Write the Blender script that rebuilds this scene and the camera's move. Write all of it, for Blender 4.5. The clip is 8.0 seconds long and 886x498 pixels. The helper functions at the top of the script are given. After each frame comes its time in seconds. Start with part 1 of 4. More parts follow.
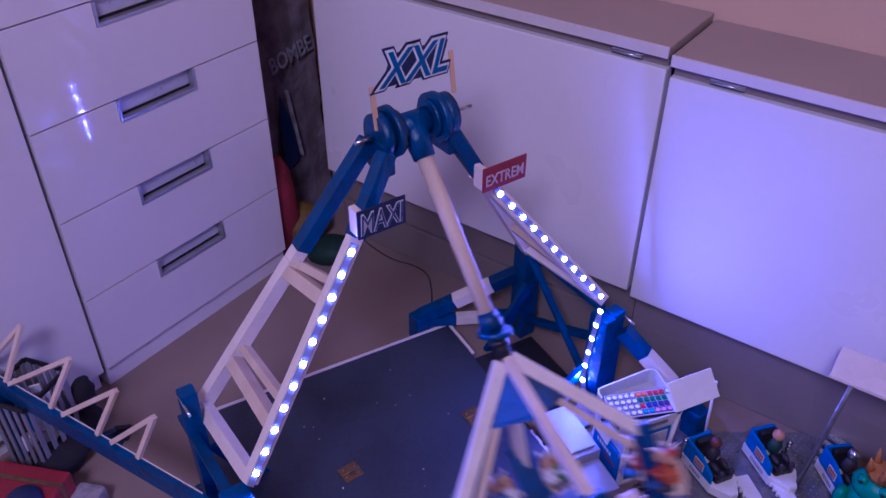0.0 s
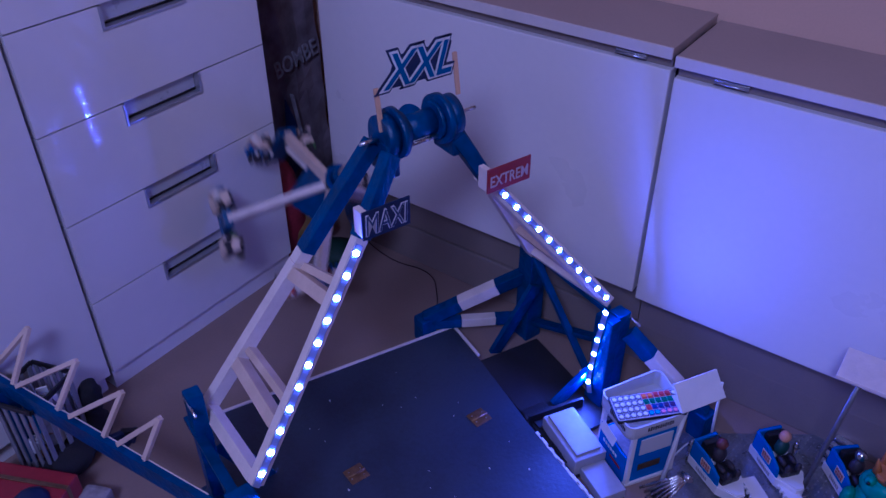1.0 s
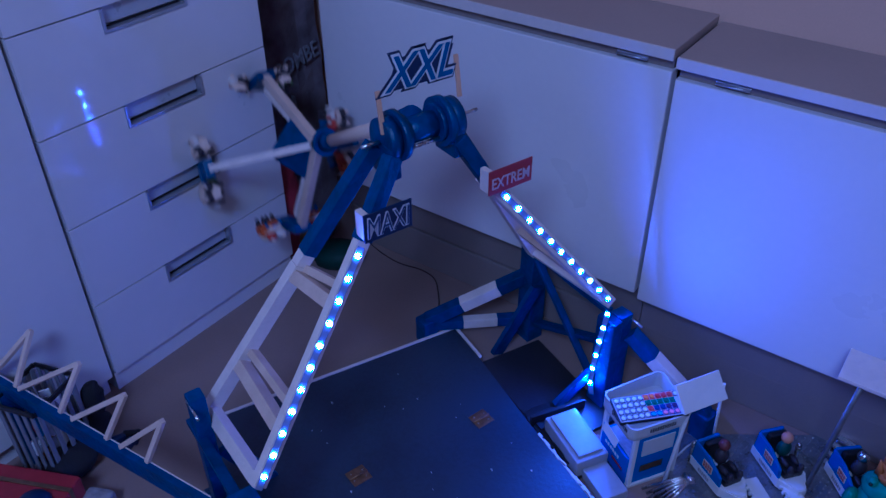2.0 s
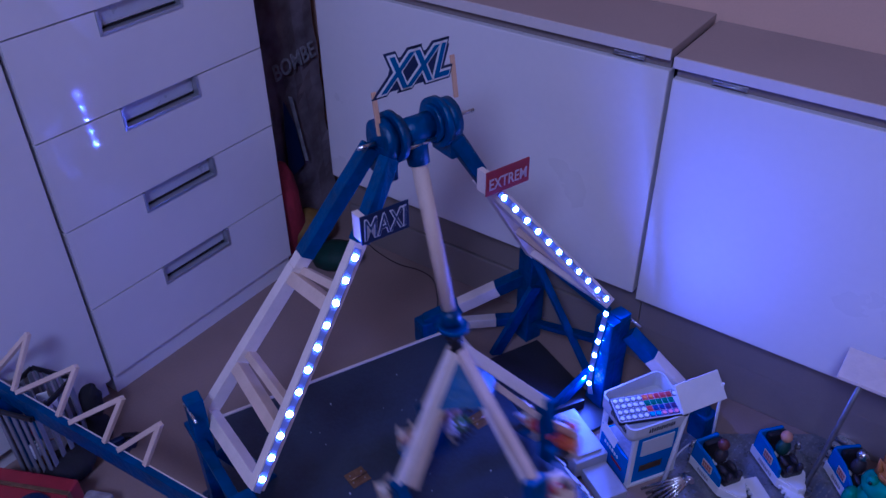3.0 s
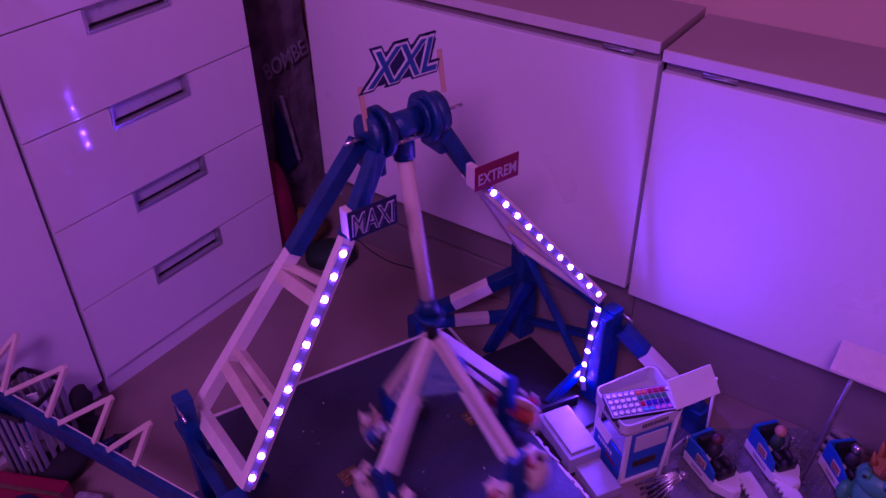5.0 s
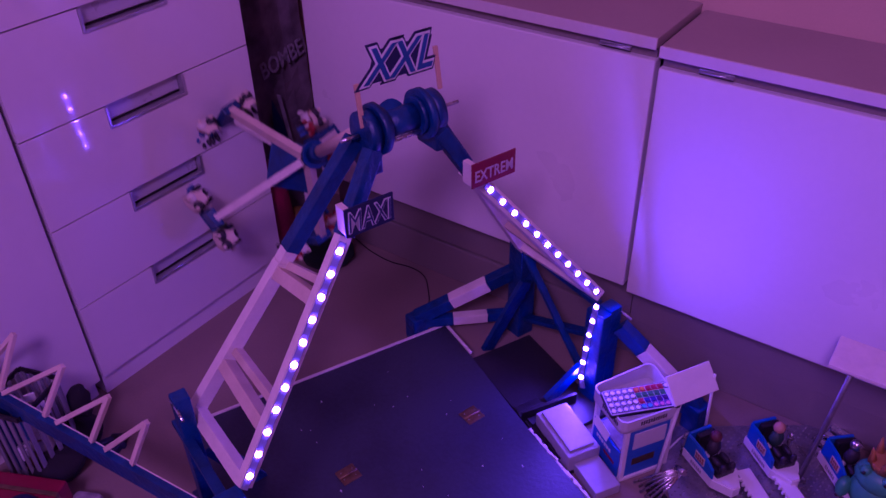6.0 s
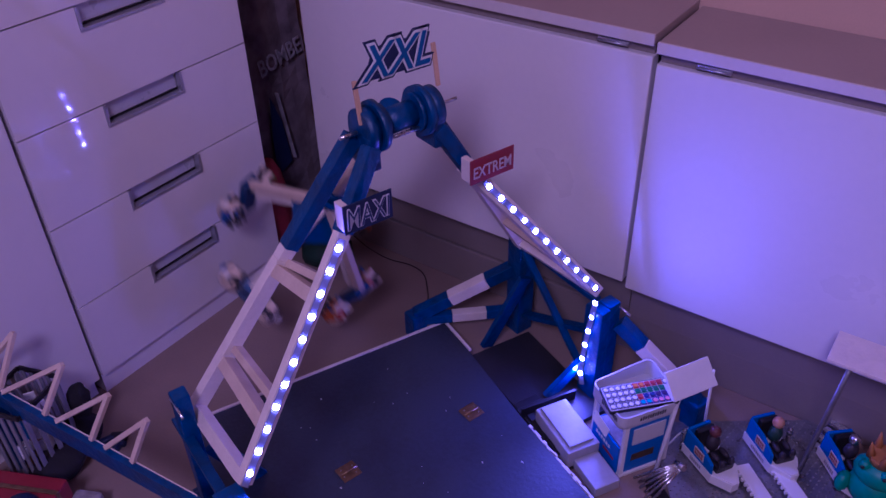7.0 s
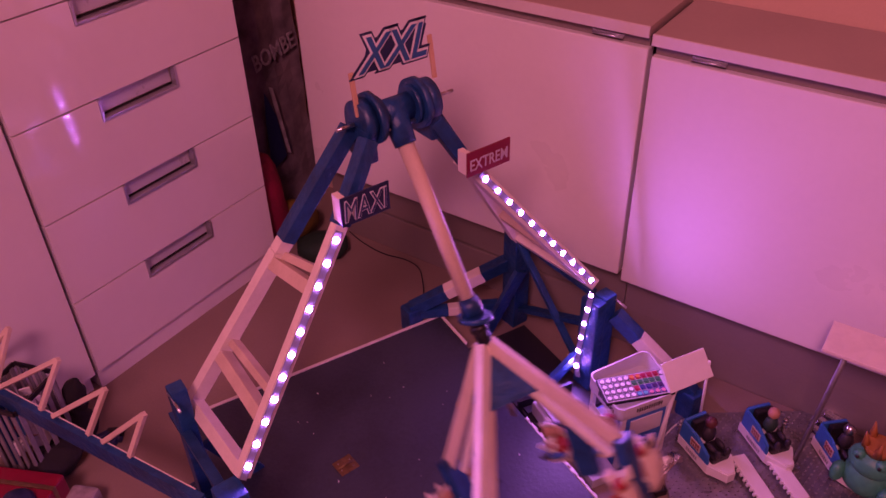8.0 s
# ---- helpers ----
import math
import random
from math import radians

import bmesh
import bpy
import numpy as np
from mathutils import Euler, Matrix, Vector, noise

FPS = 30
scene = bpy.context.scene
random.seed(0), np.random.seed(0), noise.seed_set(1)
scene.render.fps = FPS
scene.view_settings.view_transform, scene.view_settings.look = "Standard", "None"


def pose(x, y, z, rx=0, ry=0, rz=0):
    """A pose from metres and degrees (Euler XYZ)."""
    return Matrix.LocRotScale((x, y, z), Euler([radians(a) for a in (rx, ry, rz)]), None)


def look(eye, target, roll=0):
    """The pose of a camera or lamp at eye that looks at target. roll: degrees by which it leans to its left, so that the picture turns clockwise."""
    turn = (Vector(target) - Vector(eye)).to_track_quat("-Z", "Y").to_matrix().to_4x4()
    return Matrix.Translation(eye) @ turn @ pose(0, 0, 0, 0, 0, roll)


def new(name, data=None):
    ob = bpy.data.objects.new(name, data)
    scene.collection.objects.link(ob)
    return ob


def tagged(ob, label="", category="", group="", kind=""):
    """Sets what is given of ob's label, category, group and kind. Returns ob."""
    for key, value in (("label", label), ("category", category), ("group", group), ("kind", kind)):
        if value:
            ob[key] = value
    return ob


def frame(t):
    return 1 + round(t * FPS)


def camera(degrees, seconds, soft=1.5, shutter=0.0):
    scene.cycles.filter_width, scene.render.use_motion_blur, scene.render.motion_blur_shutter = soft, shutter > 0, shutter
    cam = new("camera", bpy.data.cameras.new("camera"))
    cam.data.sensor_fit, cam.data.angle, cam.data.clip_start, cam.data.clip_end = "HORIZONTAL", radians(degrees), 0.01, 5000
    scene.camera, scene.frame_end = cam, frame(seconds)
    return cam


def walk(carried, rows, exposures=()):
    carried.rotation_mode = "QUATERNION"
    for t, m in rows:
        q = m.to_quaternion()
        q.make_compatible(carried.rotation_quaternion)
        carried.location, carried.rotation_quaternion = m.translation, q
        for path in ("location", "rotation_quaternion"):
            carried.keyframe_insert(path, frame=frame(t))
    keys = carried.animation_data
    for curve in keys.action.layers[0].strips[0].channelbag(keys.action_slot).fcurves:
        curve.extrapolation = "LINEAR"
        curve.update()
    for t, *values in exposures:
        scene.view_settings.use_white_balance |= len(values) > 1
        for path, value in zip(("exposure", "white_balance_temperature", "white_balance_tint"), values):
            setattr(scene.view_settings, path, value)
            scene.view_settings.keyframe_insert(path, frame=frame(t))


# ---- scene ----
cam = camera(57.4, 8.0, shutter=0.8)
PATH = [
    (0, (0.004, 0.001, 1.197), (-0.929, 1.313, 0.010), 0.4),
    (0.5, (0.003, -0.003, 1.199), (-0.934, 1.306, 0.013), 0.2),
    (1, (0.009, -0.002, 1.193), (-0.941, 1.307, 0.017), -0.1),
    (1.5, (0.007, -0.002, 1.196), (-0.945, 1.306, 0.019), -0.2),
    (3, (0.008, 0.004, 1.197), (-0.943, 1.310, 0.019), -0.6),
    (3.5, (0.010, 0.006, 1.195), (-0.939, 1.313, 0.016), -0.7),
    (4, (0.017, 0.011, 1.192), (-0.938, 1.316, 0.014), -0.9),
    (4.5, (0.017, 0.011, 1.190), (-0.933, 1.319, 0.013), -0.9),
    (6, (0.023, 0.013, 1.181), (-0.927, 1.324, 0.007), -1.3),
    (6.5, (0.022, 0.013, 1.183), (-0.925, 1.323, 0.005), -1.4),
    (7, (0.024, 0.011, 1.180), (-0.922, 1.322, 0.002), -1.5),
    (7.5, (0.024, 0.011, 1.179), (-0.917, 1.321, -0.004), -1.5),
    (8, (0.022, 0.002, 1.174), (-0.907, 1.321, -0.008), -1.4),
]
LOOKS = [(0, 0.29, 3759, -45), (0.5, -0.15, 3597, -27), (1, -0.27, 3067, -42), (1.5, -0.42, 2674, -54), (1.7, -0.41, 2591, -54), (2.8, -0.28, 2857, -54), (3, -0.25, 3030, -51), (3.5, -0.22, 3497, -33), (4, -0.34, 4202, 18), (4.5, -0.83, 5495, 141), (4.7, -0.83, 5618, 150), (5.8, -0.77, 5747, 150), (6, -0.73, 5263, 117), (6.2, -0.51, 4587, 57), (6.5, -0.24, 4065, 6), (7, -0.24, 4000, -18), (7.5, -0.31, 6024, 24), (8, -0.08, 11628, 72)]
walk(cam, [(t, look(e, g, r)) for t, e, g, r in PATH], LOOKS)


# ---------------------------------------------------------------- light
world = bpy.data.worlds.new("room_night")
scene.world = world
world.use_nodes = True
world.node_tree.nodes["Background"].inputs[0].default_value = (0.55, 0.45, 0.6, 1)
world.node_tree.nodes["Background"].inputs[1].default_value = 0.02

LED_COLOUR = (0.27, 0.15, 1.0)
RX, RY, RAZ = -0.6217, 0.807, 18.5          # the ride's centre on the floor and its turn
RIDE = pose(RX, RY, 0, 0, 0, -RAZ)


def area_lamp(name, m, sx, sy, watts, colour):
    data = bpy.data.lights.new(name, "AREA")
    data.shape, data.size, data.size_y, data.energy, data.color = "RECTANGLE", sx, sy, watts, colour
    ob = new(name, data)
    ob.matrix_world = m
    return ob


# the warm room lamp on the ceiling, behind the viewer
ROOM_W, LED_GLOW = 36.0, 1800.0
area_lamp("room_lamp", look((0.26, -1.05, 2.32), (-0.8, 0.9, 0.5)), 0.5, 0.5, ROOM_W, (1.0, 0.475, 0.86))

# ---------------------------------------------------------------- materials
MATS = {}


def mat(name, colour, rough=0.5, vary=0.12, scale=18.0, bump=0.0, bscale=120.0, metal=0.0, coat=0.0, rand=0.0, second=None, wear=0.1):
    """A procedural surface: two scales of colour variation, roughness wear and fine relief."""
    if name in MATS:
        return MATS[name]
    m = bpy.data.materials.new(name)
    m.use_nodes = True
    nt = m.node_tree
    b = nt.nodes["Principled BSDF"]
    tc = nt.nodes.new("ShaderNodeTexCoord")
    n1 = nt.nodes.new("ShaderNodeTexNoise")
    n1.inputs["Scale"].default_value, n1.inputs["Detail"].default_value = scale, 5
    n2 = nt.nodes.new("ShaderNodeTexNoise")
    n2.inputs["Scale"].default_value, n2.inputs["Detail"].default_value = bscale, 6
    nt.links.new(tc.outputs["Object"], n1.inputs["Vector"])
    nt.links.new(tc.outputs["Object"], n2.inputs["Vector"])
    ramp = nt.nodes.new("ShaderNodeValToRGB")
    dark = second or tuple(c * (1 - 2 * vary) for c in colour)
    ramp.color_ramp.elements[0].color, ramp.color_ramp.elements[0].position = (*dark, 1), 0.3
    ramp.color_ramp.elements[1].color, ramp.color_ramp.elements[1].position = (*colour, 1), 0.62
    mixf = nt.nodes.new("ShaderNodeMath")
    mixf.operation = "MULTIPLY_ADD"
    mixf.inputs[1].default_value, mixf.inputs[2].default_value = 0.3, 0.0
    nt.links.new(n2.outputs["Fac"], mixf.inputs[0])
    add = nt.nodes.new("ShaderNodeMath")
    add.operation = "MULTIPLY_ADD"
    add.inputs[1].default_value = 0.75
    nt.links.new(n1.outputs["Fac"], add.inputs[0])
    nt.links.new(mixf.outputs[0], add.inputs[2])
    nt.links.new(add.outputs[0], ramp.inputs[0])
    out = ramp.outputs[0]
    if rand:
        info = nt.nodes.new("ShaderNodeObjectInfo")
        hsv = nt.nodes.new("ShaderNodeHueSaturation")
        mr = nt.nodes.new("ShaderNodeMapRange")
        mr.inputs["To Min"].default_value, mr.inputs["To Max"].default_value = 1 - rand, 1 + rand
        nt.links.new(info.outputs["Random"], mr.inputs["Value"])
        nt.links.new(mr.outputs[0], hsv.inputs["Value"])
        nt.links.new(out, hsv.inputs["Color"])
        out = hsv.outputs[0]
    nt.links.new(out, b.inputs["Base Color"])
    rr = nt.nodes.new("ShaderNodeMapRange")
    rr.inputs["To Min"].default_value, rr.inputs["To Max"].default_value = max(0.02, rough - wear), min(1, rough + wear)
    nt.links.new(n1.outputs["Fac"], rr.inputs["Value"])
    nt.links.new(rr.outputs[0], b.inputs["Roughness"])
    b.inputs["Metallic"].default_value = metal
    b.inputs["Coat Weight"].default_value = coat
    if bump:
        bp = nt.nodes.new("ShaderNodeBump")
        bp.inputs["Strength"].default_value, bp.inputs["Distance"].default_value = bump, 0.002
        nt.links.new(n2.outputs["Fac"], bp.inputs["Height"])
        nt.links.new(bp.outputs[0], b.inputs["Normal"])
    MATS[name] = m
    return m


def glow(name, colour, strength):
    m = bpy.data.materials.new(name)
    m.use_nodes = True
    b = m.node_tree.nodes["Principled BSDF"]
    b.inputs["Base Color"].default_value = (0.8, 0.8, 0.8, 1)
    b.inputs["Emission Color"].default_value = (*colour, 1)
    b.inputs["Emission Strength"].default_value = strength
    return m


def wood(name, colour, dark, scale=30.0, rough=0.6):
    m = mat(name, colour, rough, scale=8, bump=0.25, bscale=260, second=dark)
    nt = m.node_tree
    tc = [n for n in nt.nodes if n.type == "TEX_COORD"][0]
    mp = nt.nodes.new("ShaderNodeMapping")
    mp.inputs["Scale"].default_value = (3.0, 3.0, 0.6)
    nt.links.new(tc.outputs["Object"], mp.inputs["Vector"])
    for n in nt.nodes:
        if n.type == "TEX_NOISE":
            nt.links.new(mp.outputs[0], n.inputs["Vector"])
    return m


GLOSS = mat("gloss_white_lacquer", (0.74, 0.71, 0.70), 0.035, 0.03, 5, 0.003, 30, coat=0.2, wear=0.012)
SATIN = mat("satin_white_door", (0.74, 0.71, 0.70), 0.30, 0.03, 4, 0.02, 70)
BOARD = mat("cream_worktop", (0.40, 0.335, 0.295), 0.45, 0.05, 6, 0.04, 150)
LIT_EDGE = mat("lit_edge_strip", (0.66, 0.61, 0.58), 0.4, 0.04, 9)
FLOOR = mat("beige_floor", (0.27, 0.205, 0.172), 0.5, 0.10, 6, 0.10, 220)
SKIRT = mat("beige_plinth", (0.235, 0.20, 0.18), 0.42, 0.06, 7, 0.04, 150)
WALL = mat("warm_wall_paint", (0.64, 0.47, 0.35), 0.75, 0.05, 3, 0.10, 300)
# near-black that stands in for shade in gaps and slots
DARK = mat("gap_shade", (0.02, 0.018, 0.02), 0.7, 0.1)
STEEL = mat("brushed_handle", (0.52, 0.52, 0.55), 0.32, 0.08, 30, 0.04, 300, metal=0.75)
BRIGHT = mat("bright_recess", (0.50, 0.50, 0.54), 0.30, 0.05, 20, 0.02, 200, metal=0.15)
SILVER = mat("silver_rod", (0.62, 0.62, 0.64), 0.28, 0.1, 60, metal=1.0)
BLUE = mat("hand_painted_blue", (0.0015, 0.056, 0.190), 0.42, 0.30, 34, 1.0, 90, rand=0.14, second=(0.001, 0.026, 0.082))
WHITE = mat("white_painted_wood", (0.78, 0.70, 0.64), 0.55, 0.07, 30, 0.3, 170)
STICK = wood("bare_wood_stick", (0.62, 0.42, 0.27), (0.42, 0.26, 0.15))
CREAM = wood("pale_wood", (0.68, 0.56, 0.45), (0.52, 0.41, 0.31))
DECK = mat("dark_painted_deck", (0.036, 0.045, 0.068), 0.42, 0.30, 7, 0.35, 150)
BASE = mat("blackish_base_board", (0.022, 0.022, 0.027), 0.5, 0.15, 12, 0.15, 140)
BRASS = mat("worn_brass", (0.30, 0.20, 0.11), 0.42, 0.2, 90, 0.2, 300, metal=0.9)
PAPER = mat("white_card", (0.76, 0.75, 0.75), 0.55, 0.04, 20)
NAVY = mat("navy_print", (0.012, 0.022, 0.075), 0.45, 0.08, 30)
SKY = mat("sky_blue_print", (0.012, 0.105, 0.27), 0.45, 0.06, 30)
RED = mat("crimson_print", (0.24, 0.010, 0.030), 0.45, 0.08, 30)
BLACK = mat("black_plastic", (0.012, 0.012, 0.014), 0.4, 0.1, 40)
STRIP = mat("led_strip_tape", (0.20, 0.21, 0.26), 0.35, 0.1, 80)
SLAT = mat("grey_slat", (0.24, 0.24, 0.27), 0.4, 0.1, 40)
PLASTIC = mat("white_plastic", (0.58, 0.58, 0.60), 0.35, 0.05, 20, 0.03, 120)
FILM = mat("dark_wrapped_print", (0.21, 0.175, 0.185), 0.20, 0.45, 13, 1.0, 22, second=(0.055, 0.046, 0.052))
FADED = mat("faded_print", (0.34, 0.32, 0.33), 0.35, 0.3, 60)
GREYP = mat("grey_print", (0.36, 0.34, 0.35), 0.35, 0.3, 45)
LED = glow("led_dome", LED_COLOUR, LED_GLOW)


# ---------------------------------------------------------------- mesh tools
def box_bm(sx, sy, sz, c=(0, 0, 0), bevel=0.0, bm=None, m=None):
    bm = bm or bmesh.new()
    r = bmesh.ops.create_cube(bm, size=1.0)
    vs = r["verts"]
    for v in vs:
        v.co = Vector((v.co.x * sx + c[0], v.co.y * sy + c[1], v.co.z * sz + c[2]))
    if bevel:
        es = list({e for v in vs for e in v.link_edges})
        r2 = bmesh.ops.bevel(bm, geom=es, offset=bevel, segments=2, profile=0.6, affect="EDGES")
        vs = list({v for f in r2["faces"] for v in f.verts} | {v for v in vs if v.is_valid})
    if m is not None:
        bmesh.ops.transform(bm, matrix=m, verts=vs)
    return bm


def axis_matrix(p0, p1, side=(0, 0, 1)):
    """z along p0 to p1, y near `side`, origin in the middle."""
    p0, p1 = Vector(p0), Vector(p1)
    z = (p1 - p0).normalized()
    x = Vector(side).cross(z)
    if x.length < 1e-4:
        x = Vector((1, 0, 0)).cross(z)
    x.normalize()
    y = z.cross(x)
    m = Matrix((x, y, z)).transposed().to_4x4()
    m.translation = (p0 + p1) / 2
    return m


def bar_bm(p0, p1, w, h, side=(0, 0, 1), bevel=0.001, bm=None):
    return box_bm(w, h, (Vector(p1) - Vector(p0)).length, bevel=bevel, bm=bm, m=axis_matrix(p0, p1, side))


def tube_bm(p0, p1, r0, r1=None, n=16, bm=None):
    bm = bm or bmesh.new()
    r = bmesh.ops.create_cone(bm, cap_ends=True, segments=n, radius1=r0, radius2=r0 if r1 is None else r1, depth=(Vector(p1) - Vector(p0)).length)
    bmesh.ops.transform(bm, matrix=axis_matrix(p0, p1), verts=r["verts"])
    for f in bm.faces:
        f.smooth = len(f.verts) == 4
    return bm


def ball_bm(c, r, bm=None, squash=(1, 1, 1), n=10, mi=0):
    bm = bm or bmesh.new()
    q = bmesh.ops.create_uvsphere(bm, u_segments=n + 2, v_segments=n - 2, radius=r)
    for v in q["verts"]:
        v.co = Vector((v.co.x * squash[0] + c[0], v.co.y * squash[1] + c[1], v.co.z * squash[2] + c[2]))
        for f in v.link_faces:
            f.smooth, f.material_index = True, mi
    return bm


def prism_bm(outline, z0, z1, bevel=0.0, bm=None):
    bm = bm or bmesh.new()
    lo = [bm.verts.new((x, y, z0)) for x, y in outline]
    hi = [bm.verts.new((x, y, z1)) for x, y in outline]
    fs = [bm.faces.new(hi), bm.faces.new(lo[::-1])]
    n = len(lo)
    fs += [bm.faces.new((lo[i], lo[(i + 1) % n], hi[(i + 1) % n], hi[i])) for i in range(n)]
    bmesh.ops.recalc_face_normals(bm, faces=fs)
    if bevel:
        bmesh.ops.bevel(bm, geom=list({e for f in fs[:2] for e in f.edges}), offset=bevel, segments=2, affect="EDGES")
    return bm


def mesh_of(name, bm, *materials):
    me = bpy.data.meshes.new(name)
    bm.to_mesh(me)
    bm.free()
    for k in materials:
        me.materials.append(k)
    return me


def part(name, bm, material, parent, label="", m=None):
    mats = material if isinstance(material, (list, tuple)) else (material,)
    ob = new(name, mesh_of(name, bm, *mats))
    ob.parent = parent
    if m is not None:
        ob.matrix_basis = m
    return tagged(ob, label)


def thing(name, label, category, m=None, group="", kind=""):
    ob = new(name)
    ob.empty_display_size = 0.02
    if m is not None:
        ob.matrix_basis = m
    return tagged(ob, label, category, group, kind)


def solid(name, bm, material, label, category, m=None, group="", kind=""):
    mats = material if isinstance(material, (list, tuple)) else (material,)
    ob = new(name, mesh_of(name, bm, *mats))
    if m is not None:
        ob.matrix_basis = m
    return tagged(ob, label, category, group, kind)


def roughen(bm, amount, scale):
    for v in bm.verts:
        v.co += amount * Vector(noise.noise_vector(v.co * scale))
    return bm


def text_mesh(name, words, size, depth, material, parent, m, shear=0.0, stretch=1.0, label="", fat=0.0, fill=None):
    """Letters as a mesh of their own, centred on m, in m's xy plane."""
    cu = bpy.data.curves.new(name, "FONT")
    cu.body, cu.size, cu.extrude, cu.shear, cu.align_x, cu.align_y, cu.offset = words, size, depth, shear, "CENTER", "CENTER", fat
    cu.resolution_u = 3
    tmp = bpy.data.objects.new(name, cu)
    scene.collection.objects.link(tmp)
    me = bpy.data.meshes.new_from_object(tmp.evaluated_get(bpy.context.evaluated_depsgraph_get()))
    bpy.data.objects.remove(tmp)
    me.transform(Matrix.Diagonal((stretch, 1, 1, 1)))
    if fill:                               # bring the letters to a width and a cap height
        xs, ys = [v.co.x for v in me.vertices], [v.co.y for v in me.vertices]
        me.transform(Matrix.Diagonal((fill[0] / (max(xs) - min(xs) - 2 * fat), fill[1] / (max(ys) - min(ys) - 2 * fat), 1, 1)) @ Matrix.Translation((-(max(xs) + min(xs)) / 2, -(max(ys) + min(ys)) / 2, 0)))
    me.materials.clear()
    me.materials.append(material)
    ob = new(name, me)
    ob.parent, ob.matrix_basis = parent, m
    return tagged(ob, label)


# ---------------------------------------------------------------- the room
FX, DY = -1.201, 1.192                    # drawer fronts' plane, cupboard doors' plane
solid("floor", box_bm(6, 6, 0.1, (0, 0, -0.05)), FLOOR, "plain beige floor with faint scuffs", "floor", kind="structure")
solid("wall_north", box_bm(6, 0.12, 2.6, (0, 1.4425, 1.3)), WALL, "warm beige painted wall behind the cupboards", "wall", kind="structure")
solid("wall_west", box_bm(0.12, 6, 2.6, (-1.86, -1.0, 1.3)), WALL, "warm beige painted wall", "wall", kind="structure")
solid("wall_south", box_bm(6, 0.12, 2.6, (0, -2.6, 1.3)), WALL, "warm beige painted wall", "wall", kind="structure")
solid("wall_east", box_bm(0.12, 6, 2.6, (2.2, -1.0, 1.3)), WALL, "warm beige painted wall", "wall", kind="structure")
solid("ceiling", box_bm(6, 6, 0.1, (0, 0, 2.65)), WALL, "plain beige ceiling", "ceiling", kind="structure")


def chest_of_drawers():
    y0, y1 = 0.5495, 1.0495
    t = thing("chest_of_drawers", "glossy white chest of drawers with recessed steel handles", "drawers", pose(FX, 0, 0))
    part("carcass", box_bm(0.50, y1 - y0, 0.95, (-0.275, (y0 + y1) / 2, 0.523), 0.002), GLOSS, t)
    part("plinth", box_bm(0.46, y1 - y0 - 0.004, 0.0455, (-0.240, (y0 + y1) / 2, 0.02275)), GLOSS, t)
    pitch = 0.1737
    for i in range(5):
        z0, z1 = 0.0478 + i * pitch + 0.0015, 0.0478 + (i + 1) * pitch - 0.0015
        hy0, hy1, hz = 0.713, 0.885, 0.0415
        zc, w = (z0 + z1) / 2, y1 - y0 - 0.004
        b = bmesh.new()                    # the front, cut out for its handle at the upper edge
        box_bm(0.020, w, z1 - hz - z0, (-0.010, (y0 + y1) / 2, (z0 + z1 - hz) / 2), bm=b)
        box_bm(0.020, hy0 - y0 - 0.002, hz, (-0.010, (y0 + 0.002 + hy0) / 2, z1 - hz / 2), bm=b)
        box_bm(0.020, y1 - 0.002 - hy1, hz, (-0.010, (hy1 + y1 - 0.002) / 2, z1 - hz / 2), bm=b)
        bmesh.ops.remove_doubles(b, verts=b.verts, dist=1e-5)
        fr = part("drawer_front", b, GLOSS, t)
        h = bmesh.new()                    # handle frame: two sides, sill and a hollow behind
        box_bm(0.014, 0.006, hz, (-0.005, hy0 + 0.003, z1 - hz / 2), 0.0008, bm=h)
        box_bm(0.014, 0.006, hz, (-0.005, hy1 - 0.003, z1 - hz / 2), 0.0008, bm=h)
        box_bm(0.014, hy1 - hy0 - 0.012, 0.006, (-0.005, (hy0 + hy1) / 2, z1 - hz + 0.003), 0.0008, bm=h)
        part("handle", h, STEEL, fr, "brushed steel handle frame")
        s = bmesh.new()
        box_bm(0.003, hy1 - hy0 - 0.012, hz - 0.012, (-0.0145, (hy0 + hy1) / 2, z1 - hz / 2 + 0.005), bm=s)
        part("finger_recess", s, BRIGHT, fr, "bright steel back of the handle recess")
        # painted shade: a near-black strip between the recess back and the sill
        part("finger_slot", box_bm(0.004, hy1 - hy0 - 0.012, 0.0055, (-0.0150, (hy0 + hy1) / 2, z1 - hz + 0.0050)), DARK, fr, "near-black strip, painted shade at the foot of the recess")
    return t


chest_of_drawers()
tall = thing("tall_cabinet", "tall glossy white cabinet beside the drawers", "cabinet", pose(FX, 0, 0))
part("carcass", box_bm(0.50, 0.86, 1.9, (-0.275, 0.1135, 0.998), 0.002), GLOSS, tall)
part("door", box_bm(0.020, 0.853, 1.86, (-0.010, 0.1165, 0.978), 0.0015), GLOSS, tall)
part("plinth", box_bm(0.46, 0.85, 0.0455, (-0.250, 0.1135, 0.02275)), GLOSS, tall)


